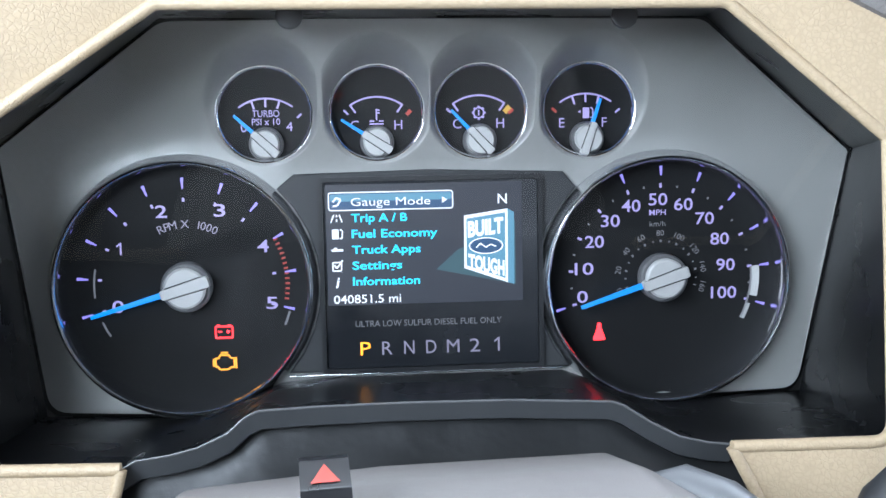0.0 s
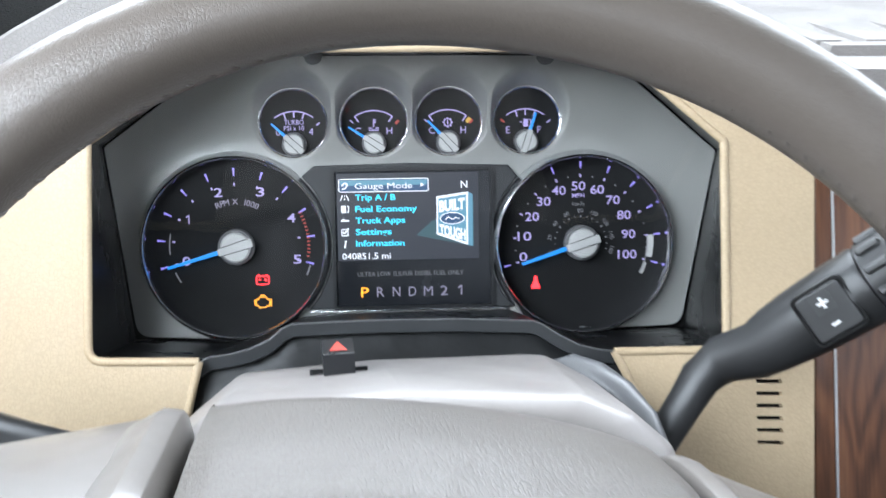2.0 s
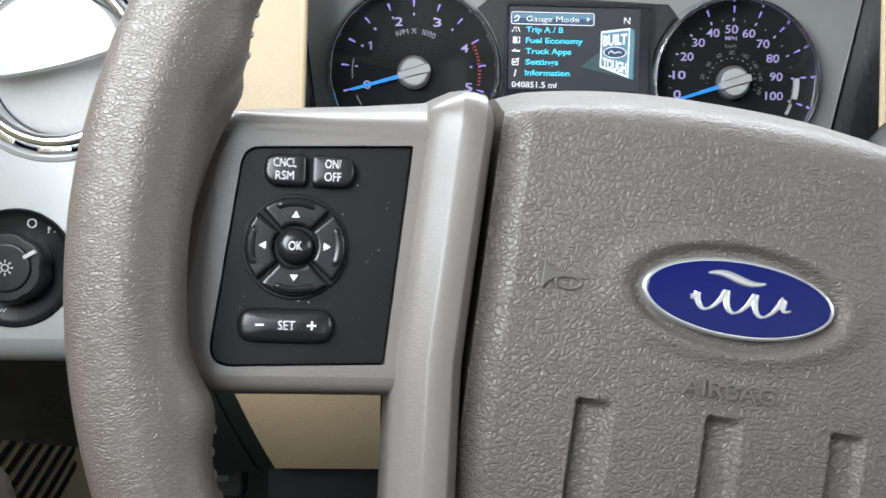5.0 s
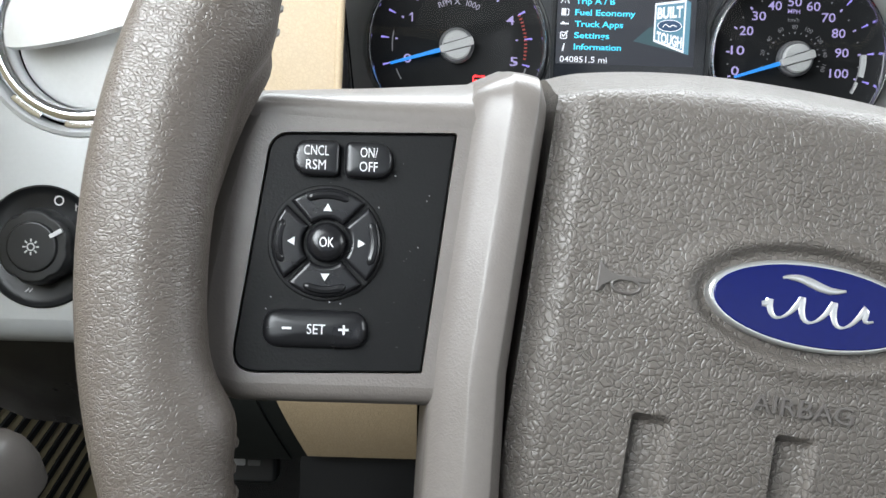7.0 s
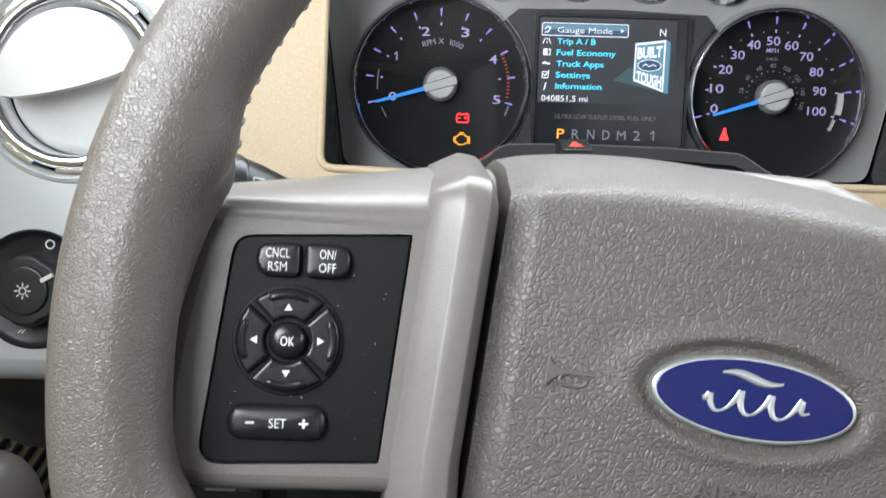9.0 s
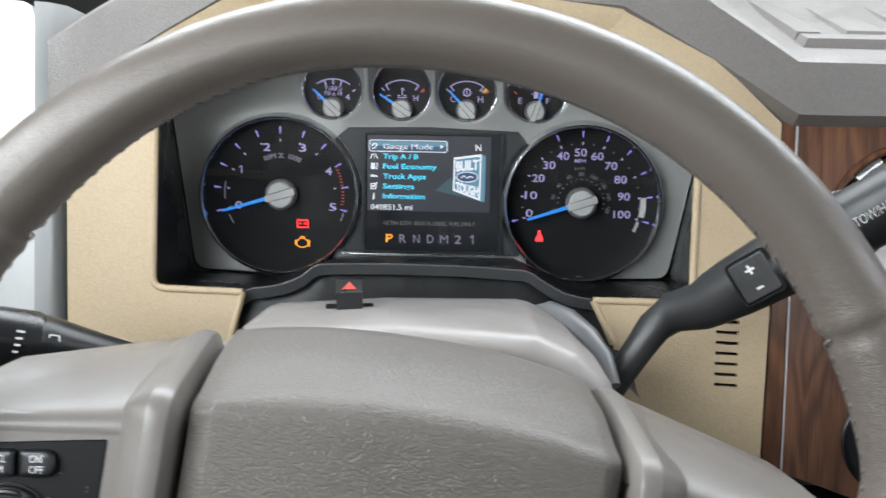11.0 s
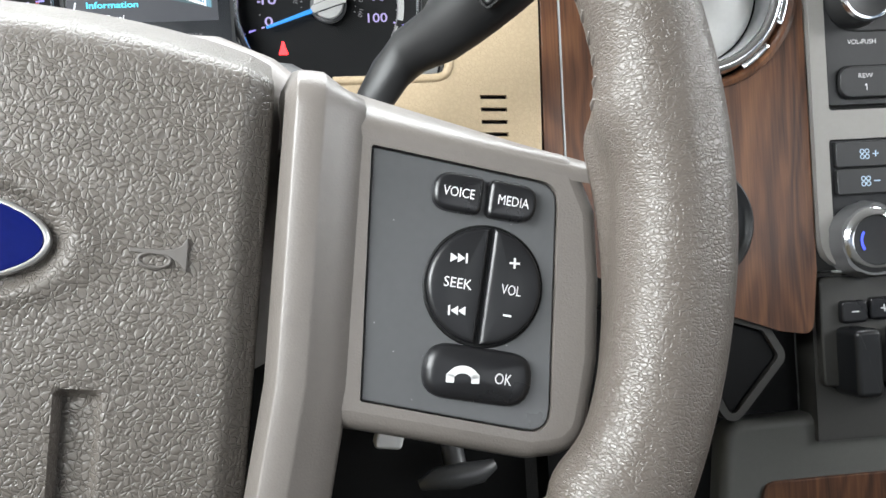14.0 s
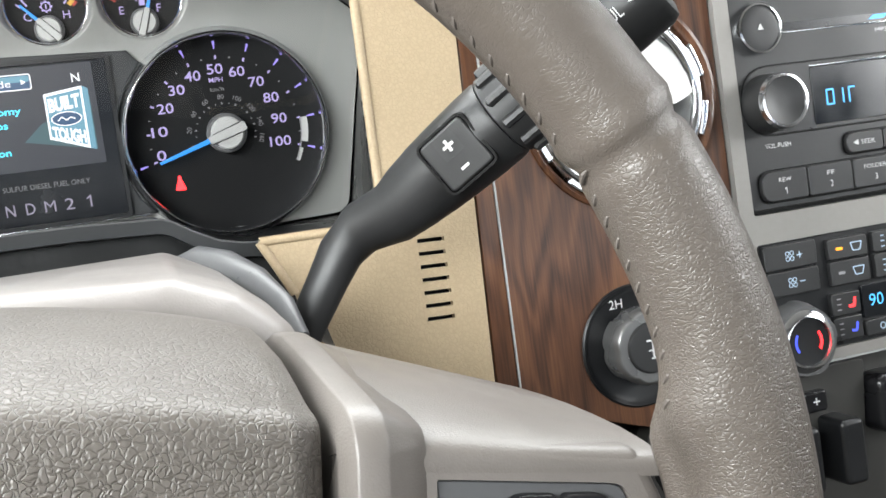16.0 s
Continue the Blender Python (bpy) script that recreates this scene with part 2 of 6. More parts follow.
VENTWHITE = grained("pale_grey_vent_plastic", (0.60, 0.60, 0.585), 0.38, mottle=0.04)
WOOD = wood("walnut_veneer")
LENS = clear("clear_cover")
BADGESILVER = grained("satin_badge_silver", (0.62, 0.62, 0.61), 0.3, 0.85, mottle=0.05)
BLUE = grained("badge_blue_enamel", (0.003, 0.0062, 0.065), 0.16, mottle=0.10, spec=0.18)
CONSOLE = grained("grey_console_plastic", (0.085, 0.085, 0.079), 0.5, mottle=0.06, fine=1100, fine_depth=0.00006)
LOWERGREY = grained("dark_lower_plastic", (0.034, 0.033, 0.030), 0.48, mottle=0.08, fine=1200, fine_depth=0.00006)
COLLAR = grained("pale_grey_collar", (0.085, 0.086, 0.089), 0.36, mottle=0.08)
CARPET = grained("dark_carpet", (0.018, 0.018, 0.018), 0.9, mottle=0.3, fine=700, fine_depth=0.002)
OLIVE = grained("tan_door_plastic", (0.27, 0.225, 0.135), 0.6, mottle=0.08)
HEADLINER = grained("grey_headliner", (0.19, 0.185, 0.175), 0.9, mottle=0.06, fine=900, fine_depth=0.0004)
THREAD = grained("taupe_thread", (0.105, 0.091, 0.080), 0.55, mottle=0.1)
PRINT = grained("white_print", (0.56, 0.56, 0.56), 0.5, mottle=0.03)
PRINTGREY = grained("grey_print", (0.30, 0.30, 0.31), 0.5, mottle=0.03)
REDPRINT = grained("red_print", (0.40, 0.035, 0.02), 0.5, mottle=0.05)
L_WHITE = lit("backlit_lavender", (0.50, 0.42, 0.82), 0.85)
L_DIM = lit("backlit_grey", (0.52, 0.52, 0.56), 0.32)
L_TICK = lit("backlit_violet", (0.36, 0.29, 0.95), 1.0)
L_GEAR = lit("backlit_gear_letters", (0.55, 0.50, 0.68), 0.5)
L_BLUE = lit("backlit_blue_needle", (0.012, 0.30, 0.98), 1.05)
L_CYAN = lit("screen_cyan", (0.06, 0.72, 1.0), 1.5)
L_PURE = lit("screen_white", (0.90, 0.94, 1.0), 1.2)
L_STEEL = lit("screen_steel_blue", (0.16, 0.42, 0.58), 0.75)
L_DEEP = lit("screen_deep_blue", (0.02, 0.09, 0.22), 0.8)
L_SCREEN = lit("screen_background", (0.010, 0.013, 0.026), 0.9)
L_GLOW = lit("screen_teal_haze", (0.05, 0.16, 0.19), 0.55)
L_RED = lit("telltale_red", (1.0, 0.02, 0.025), 4.0)
L_AMBER = lit("telltale_amber", (1.0, 0.36, 0.008), 1.8)
L_ORANGE = lit("gear_orange", (1.0, 0.34, 0.006), 2.4)
L_DRED = lit("dial_red", (0.75, 0.05, 0.02), 0.55)
L_GOLD = lit("dial_gold", (0.9, 0.55, 0.05), 0.7)
L_ICE = lit("clock_ice_blue", (0.06, 0.45, 1.0), 1.6)
L_IND = lit("key_pale_blue", (0.55, 0.75, 0.95), 0.8)
L_SEATBLUE = lit("key_blue", (0.06, 0.10, 0.95), 1.4)


# ---- shapes, in millimetres ----
MM = 0.001


def basis(o, tilt, yaw=0.0, turn=0.0):
    """A face that leans back by tilt: x right, y up its slope, z out towards the driver."""
    return Matrix.Translation(o) @ Matrix.Rotation(radians(yaw), 4, "Z") @ Matrix.Rotation(radians(90 - tilt), 4, "X") @ Matrix.Rotation(radians(turn), 4, "Z")


CLUSTER = basis((0.02524, 0.40295, 0.79048), 14.4)
DASH = basis((0.02524, 0.31429, 0.80714), 20.8)
COLUMN = basis((0.02296, 0.03420, 0.79606), 24.77, 4.72)
WHEEL = basis((0.02296, 0.03420, 0.79606), 24.77, 4.72, -9.5)


def across(a, b, p):
    """A point of frame a, in frame b, both in millimetres."""
    q = b.inverted() @ a @ Vector([c * MM for c in p])
    return tuple(c / MM for c in q)


class Shape:
    def __init__(self):
        self.v, self.f = [], []

    def add(self, verts, faces):
        k = len(self.v)
        self.v += [tuple(p) for p in verts]
        self.f += [tuple(i + k for i in f) for f in faces]
        return self

    def rings(self, loops, close=True, start=True, end=True):
        """Joins loops of equal length; caps the ends."""
        n, k = len(loops[0]), len(self.v)
        for loop in loops:
            self.v += [tuple(p) for p in loop]
        for a in range(len(loops) - 1):
            for i in range(n if close else n - 1):
                j = (i + 1) % n
                self.f.append((k + a * n + i, k + a * n + j, k + (a + 1) * n + j, k + (a + 1) * n + i))
        if start:
            self.f.append(tuple(k + i for i in reversed(range(n))))
        if end:
            self.f.append(tuple(k + (len(loops) - 1) * n + i for i in range(n)))
        return self

    def prism(self, loop, z0, z1, b=0.0, seg=3, dome=0.0):
        """A loop pushed from z0 up to z1, its upper edge rounded by b, its top swelling by dome."""
        loops = [[(x, y, z0) for x, y in loop]]
        if b:
            for i in range(seg + 1):
                a = i / seg * math.pi / 2
                loops.append([(x, y, z1 - b * (1 - math.sin(a))) for x, y in inset(loop, b * (1 - math.cos(a)))])
        else:
            loops.append([(x, y, z1) for x, y in loop])
        if dome:
            last = loops[-1]
            cx, cy = ((max(p[i] for p in last) + min(p[i] for p in last)) / 2 for i in (0, 1))
            loops += [[(cx + k * (x - cx), cy + k * (y - cy), z1 + dome * (1 - k * k)) for x, y, z in last] for k in (0.88, 0.7, 0.48, 0.22)]
        return self.rings(loops)

    def lathe(self, profile, n=48, at=(0, 0, 0), caps=(True, True)):
        loops = [[(at[0] + r * math.cos(2 * math.pi * i / n), at[1] + r * math.sin(2 * math.pi * i / n), at[2] + z) for i in range(n)] for r, z in profile]
        return self.rings(loops, True, caps[0], caps[1])

    def tube(self, path, radii, n=16, flat=1.0, up=(0, 0, 1), caps=True, rounded=False):
        pts = [Vector(p) for p in path]
        loops = []
        for i, p in enumerate(pts):
            d = (pts[min(i + 1, len(pts) - 1)] - pts[max(i - 1, 0)]).normalized()
            s = d.cross(Vector(up)).normalized()
            u = s.cross(d)
            r = radii[i] if hasattr(radii, "__len__") else radii
            loops.append([p + s * (r * math.cos(2 * math.pi * k / n)) + u * (r * flat * math.sin(2 * math.pi * k / n)) for k in range(n)])
        return self.rings(loops, True, caps, caps)

    def box(self, x0, x1, y0, y1, z0, z1, b=0.0):
        return self.prism([(x0, y0), (x1, y0), (x1, y1), (x0, y1)], z0, z1, b, 2)

    def moved(self, m):
        self.v = [tuple(m @ Vector(p)) for p in self.v]
        return self


def inset(loop, d):
    if not d:
        return list(loop)
    out, n = [], len(loop)
    for i in range(n):
        a, p, c = (Vector(loop[i - 1]), Vector(loop[i]), Vector(loop[(i + 1) % n]))
        e, g = (p - a).normalized(), (c - p).normalized()
        m = Vector((-e.y - g.y, e.x + g.x))
        m = m.normalized() if m.length > 1e-6 else Vector((-e.y, e.x))
        out.append(tuple(p + m * (d / max(0.35, m.dot(Vector((-e.y, e.x)))))))
    return out


def rounded(corners, r=4.0, seg=5):
    """A loop, counter-clockwise, with rounded corners (r: one radius, or one for each)."""
    out, n = [], len(corners)
    for i in range(n):
        a, p, c = Vector(corners[i - 1][:2]), Vector(corners[i][:2]), Vector(corners[(i + 1) % n][:2])
        rad = r[i] if hasattr(r, "__len__") else r
        e, g = (a - p), (c - p)
        cut = min(rad / max(0.05, math.tan(e.angle(g) / 2)), e.length * 0.49, g.length * 0.49)
        q0, q1 = p + e.normalized() * cut, p + g.normalized() * cut
        if rad <= 0:
            out.append(tuple(p))
            continue
        for k in range(seg + 1):
            s = k / seg
            out.append(tuple(q0 * (1 - s) ** 2 + p * (2 * s * (1 - s)) + q1 * s ** 2))
    return out


def rect(w, h, r=1.0, at=(0, 0), seg=5):
    return [(x + at[0], y + at[1]) for x, y in rounded([(-w / 2, -h / 2), (w / 2, -h / 2), (w / 2, h / 2), (-w / 2, h / 2)], r, seg)]


def circle(r, n=32, at=(0, 0), ry=None, start=0.0):
    return [(at[0] + r * math.cos(start + 2 * math.pi * i / n), at[1] + (ry or r) * math.sin(start + 2 * math.pi * i / n)) for i in range(n)]


def turned(loop, degrees, at=(0, 0)):
    c, s = math.cos(radians(degrees)), math.sin(radians(degrees))
    return [(at[0] + x * c - y * s, at[1] + x * s + y * c) for x, y in loop]


def sector(r0, r1, a0, a1, at=(0, 0), n=12):
    """A piece of a ring between two angles in degrees."""
    outer = [(at[0] + r1 * math.cos(radians(a0 + (a1 - a0) * i / n)), at[1] + r1 * math.sin(radians(a0 + (a1 - a0) * i / n))) for i in range(n + 1)]
    inner = [(at[0] + r0 * math.cos(radians(a1 + (a0 - a1) * i / n)), at[1] + r0 * math.sin(radians(a1 + (a0 - a1) * i / n))) for i in range(n + 1)]
    return outer + inner


def pierced(outer, holes, height, depth, fine=0.0):
    """A plate with openings; height(x, y) gives its front, depth its thickness. Its openings get walls."""
    bm = bmesh.new()
    edges, loops = [], []
    for loop in (outer, *holes):
        vs = [bm.verts.new((x, y, 0)) for x, y in loop]
        loops.append(loop)
        edges += [bm.edges.new((vs[i], vs[(i + 1) % len(vs)])) for i in range(len(vs))]
    bmesh.ops.triangle_fill(bm, use_beauty=True, use_dissolve=False, edges=edges, normal=(0, 0, 1))
    for _ in range(5 if fine else 0):
        far = [e for e in bm.edges if e.calc_length() > fine]
        if far:
            bmesh.ops.subdivide_edges(bm, edges=far, cuts=1)
            bmesh.ops.triangulate(bm, faces=[f for f in bm.faces if len(f.verts) > 3])
    bm.normal_update()
    bm.verts.index_update()
    s = Shape()
    s.add([(v.co.x, v.co.y, height(v.co.x, v.co.y)) for v in bm.verts], [tuple(v.index for v in (f.verts if f.normal.z >= 0 else reversed(f.verts))) for f in bm.faces])
    bm.free()
    for loop in loops:
        front = [(x, y, height(x, y)) for x, y in loop]
        s.rings([[(x, y, z - depth) for x, y, z in front], front], True, False, False)
    return s


def part(name, shape, material, parent=None, label="", smooth=40):
    me = bpy.data.meshes.new(name)
    me.from_pydata([(x * MM, y * MM, z * MM) for x, y, z in shape.v], [], shape.f)
    bm = bmesh.new()
    bm.from_mesh(me)
    bmesh.ops.remove_doubles(bm, verts=bm.verts, dist=1e-6)
    bmesh.ops.recalc_face_normals(bm, faces=bm.faces)
    bm.to_mesh(me)
    bm.free()
    me.materials.append(material)
    if smooth:
        me.shade_smooth()
        me.set_sharp_from_angle(angle=radians(smooth))
    ob = new(name, me)
    if smooth and any(len(f) > 4 for f in shape.f):
        ob.modifiers.new("flat_faces", "WEIGHTED_NORMAL").keep_sharp = True
    ob.parent = parent
    if label:
        ob["label"] = label
    return ob


def thing(name, place, at, label, category, group="", kind=""):
    ob = new(name)
    ob.empty_display_size = 0.02
    ob.matrix_world = place @ Matrix.Translation([c * MM for c in at])
    return tagged(ob, label, category, group, kind)


def text_shape(words, cap, x, y, z, turn=0.0, width=0.0, align="C", bold=0.0, thick=0.12, slant=0.0):
    """Words as flat raised letters of a capital's height cap, centred on (x, y) or set from the left."""
    cu = bpy.data.curves.new("lettering", "FONT")
    cu.body, cu.size, cu.resolution_u, cu.offset = words, 1.0, 3, bold
    cu.extrude = 0.0
    ob = bpy.data.objects.new("lettering", cu)
    me = bpy.data.meshes.new_from_object(ob)
    bpy.data.objects.remove(ob)
    bpy.data.curves.remove(cu)
    co = np.zeros(len(me.vertices) * 3)
    me.vertices.foreach_get("co", co)
    co = co.reshape(-1, 3)
    faces = [tuple(p.vertices) for p in me.polygons]
    bpy.data.meshes.remove(me)
    lo, hi = co.min(0), co.max(0)
    k = cap / 0.72
    sx = width / (hi[0] - lo[0]) if width else k
    c, s = math.cos(radians(turn)), math.sin(radians(turn))
    mx = (lo[0] + hi[0]) / 2 if align == "C" else lo[0]
    pts = []
    for p in co:
        a, b = (p[0] - mx) * sx + slant * (p[1] - 0.36) * k, (p[1] - 0.36) * k
        pts.append((x + a * c - b * s, y + a * s + b * c, z + thick))
    return Shape().add(pts, faces)


def solid(shape, deep):
    """Flat letters given sides of depth deep."""
    count, out = {}, Shape().add(shape.v, shape.f)
    for f in shape.f:
        for i in range(len(f)):
            e = (f[i - 1], f[i])
            count[tuple(sorted(e))] = None if tuple(sorted(e)) in count else e
    for e in count.values():
        if e:
            (x0, y0, z0), (x1, y1, z1) = shape.v[e[0]], shape.v[e[1]]
            out.add([(x1, y1, z1), (x0, y0, z0), (x0, y0, z0 - deep), (x1, y1, z1 - deep)], [(0, 1, 2, 3)])
    return out


def figure_one(cap, x, y, z, thick=0.12):
    """A figure one with its flag."""
    w = cap * 0.13
    return Shape().prism([(x + w * 0.4, y - cap / 2), (x + w * 1.4, y - cap / 2), (x + w * 1.4, y + cap / 2), (x + w * 0.6, y + cap / 2), (x - w * 1.6, y + cap * 0.28), (x - w * 1.6, y + cap * 0.14), (x + w * 0.4, y + cap * 0.3)], z, z + thick)


def words(text, cap, x, y, z, material, parent, name="lettering", **more):
    return part(name, text_shape(text, cap, x, y, z, **more), material, parent, smooth=0)


def bar(x0, y0, x1, y1, w, z0, z1):
    """A straight stroke."""
    d = Vector((x1 - x0, y1 - y0)).normalized() * (w / 2)
    return Shape().prism([(x0 + d.y, y0 - d.x), (x1 + d.y, y1 - d.x), (x1 - d.y, y1 + d.x), (x0 - d.y, y0 + d.x)], z0, z1)


def strokes(lines, w, z0, z1):
    s = Shape()
    for x0, y0, x1, y1 in lines:
        b = bar(x0, y0, x1, y1, w, z0, z1)
        s.add(b.v, b.f)
    return s


def polyline(points, w, z0, z1, shut=False):
    pts = list(points) + ([points[0]] if shut else [])
    return strokes([(*pts[i], *pts[i + 1]) for i in range(len(pts) - 1)], w, z0, z1)


# ---- the cab ----
def slab(name, x0, x1, y0, y1, z0, z1, material, label, kind="structure", category=""):
    s = Shape().box(x0, x1, y0, y1, z0, z1)
    ob = part(name, s, material, None, label, 0)
    return tagged(ob, label, category or name.split("_")[0], "", kind)


slab("floor", -560, 1420, -1200, 900, -30, 0, CARPET, "dark carpeted floor of the truck cab")
slab("ceiling", -560, 1420, -1200, 520, 1460, 1490, HEADLINER, "grey fabric headliner over the cab")
slab("wall_front", -560, 1420, 760, 790, 0, 930, CARPET, "dark firewall under the dashboard")
slab("wall_rear", -560, 1420, -1200, -1170, 0, 1010, HEADLINER, "grey rear wall of the cab")
slab("wall_rear_header", -560, 1420, -1200, -1170, 1420, 1460, HEADLINER, "grey header over the rear window", category="wall")
slab("wall_east", 1390, 1420, -1170, 760, 0, 1000, HEADLINER, "passenger side wall of the cab")


def door():
    """The driver's door: lower panel with a speaker grille, arm rest and sill."""
    d = thing("door_1", Matrix.Identity(4), (-424, 0, 0), "tan and grey driver's door panel with speaker grille", "door", kind="structure")
    part("door_panel", Shape().box(-60, 0, -1170, 760, 30, 985, 0), OLIVE, d)
    part("window_sill", Shape().box(-70, 14, -1170, 760, 985, 1005, 6), TRIM, d, "grey sill under the window")
    part("door_pull", Shape().tube([(26, 385, 330), (28, 385, 440), (28, 385, 472), (27.5, 385, 488), (27, 385, 500), (26, 385, 508), (25, 385, 513), (24.5, 385, 515)], [38, 38, 37.5, 35, 29, 21, 11, 2], 32), TRIM, d, "grey moulded door pull")
    first = None
    for i in range(13):
        z = 322 + i * 18.5
        if first is None:
            first = part("grille_slot", Shape().box(0, 2.5, 395, 690, -3.4, 3.4, 0.8), BLACK, d)
            first.location.z = z * MM
        else:
            ob = new("grille_slot", first.data)
            ob.parent, ob.location = d, (0, 0, z * MM)
    return d


door()


# ---- instrument panel ----
def plate_lean(x, y):
    """The gauge plate's front: upright round the dials and the display, leaning forward above them."""
    ring = min(math.hypot(x + 102.6, y + 1.2), math.hypot(x - 102.9, y + 3.1)) - 60
    away = max(0.0, min(ring, max(y - 46, abs(x) - 102)))
    side = 1 - 0.5 * min(1.0, max(0.0, (abs(x) - 115) / 50))
    return 6 + 0.36 * side * (math.sqrt(away * away + 16) - 4) * min(1.0, max(0.0, (y + 12) / 40))


def instrument_panel():
    """The gauge cluster: silver plate, two dials, four small gauges and the display."""
    c = thing("instrument_cluster", CLUSTER, (0, 0, 0), "silver truck instrument cluster with lit dials and menu screen", "gauges")
    slope = plate_lean
    outer = rounded([(-161, -53), (163, -54), (181.5, 51), (114, 106), (-105, 107), (-174, 58)], (10, 10, 3, 14, 14, 3))
    gx = (-67.2, -20.6, 23.2, 69.6)
    holes = [circle(56, 64, (-102.6, -1.2)), circle(56, 64, (102.9, -3.1))] + [circle(24.8, 40, (x, 75.5), 26.8) for x in gx]
    # the gauge openings overlap a little: keep them apart
    holes[2:] = [[(min(max(x, gx[i] - 22.2), gx[i] + 22.2) if 0 < i < 3 else (min(x, gx[i] + 22.6) if i == 0 else max(x, gx[i] - 22.6)), y) for x, y in h] for i, h in enumerate(holes[2:])]
    part("faceplate", pierced(outer, holes, slope, 5, 7), SILVER, c, "satin silver gauge plate", 60)
    part("rear_case", Shape().prism(inset(outer, -7), -14, -6), BLACK, c)
    for i, x in enumerate(gx):
        low = [(x + 19.6 * math.cos(2 * math.pi * k / 40), 70.5 + 19.6 * math.sin(2 * math.pi * k / 40)) for k in range(40)]
        loops = []
        for q in (1.0, 0.86, 0.72, 0.58, 0.45, 0.33, 0.22, 0.11, 0.0):
            row = []
            for (ax, ay), (bx, by) in zip(holes[2 + i], low):
                px, py = ax + (bx - ax) * q, ay + (by - ay) * q
                row.append((px, py, slope(px, py) - (slope(bx, by) - 4.5) * q ** 1.7))
            loops.append(row)
        part("gauge_tunnel", Shape().rings(loops, True, False, False), SILVER, c, "", 80)
    # mask round the display
    arc = lambda cx, cy, a0, a1, n=8: [(cx + 56.5 * math.cos(radians(a0 + (a1 - a0) * i / n)), cy + 56.5 * math.sin(radians(a0 + (a1 - a0) * i / n))) for i in range(n + 1)]
    mask = arc(102.9, -3.1, 222, 134) + [(58, 44.5), (0, 46.5), (-56, 45.5)] + arc(-102.6, -1.2, 46, -42)
    mask = [(x, max(y, -40)) for x, y in mask][::-1]
    if sum(mask[i - 1][0] * mask[i][1] - mask[i][0] * mask[i - 1][1] for i in range(len(mask))) < 0:
        mask = mask[::-1]
    display = part("display", Shape().prism(mask, -4, 8.5, 1.2), MASK, c, "dark mask with the menu screen")
    part("screen_glass", Shape().prism(rect(91, 79.5, 1.5, (1.3, 2.2)), 8.5, 8.9, 0.3), SCREENBLACK, display, "glossy black screen")
    part("screen_frame", pierced(rect(95, 83.5, 2.5, (1.3, 2.2)), [rect(91, 79.5, 1.5, (1.3, 2.2))], lambda x, y: 10.2, 2), BLACKSATIN, display)
    part("silver_line", Shape().box(-60, 57, -40.4, -39.8, 6, 9.2, 0.2), DARKCHROME, display)
    menu(display)
    wide = rounded([(-157, -51), (157, -51), (167, 38), (169, 52), (108, 104), (-98, 106), (-166, 54), (-163, 40)], (8, 8, 0, 6, 14, 14, 6, 0))
    cover = part("clear_lens", Shape().add([(x, y, 16 + 0.47 * (y + 51)) for x, y in wide], [tuple(range(len(wide)))]), LENS, c, "clear curved cover")
    if cover.data.polygons[0].normal.z < 0:
        cover.data.flip_normals()
    cover.visible_shadow = False
    tachometer(c)
    speedometer(c)
    small_gauges(c, gx)
    return c


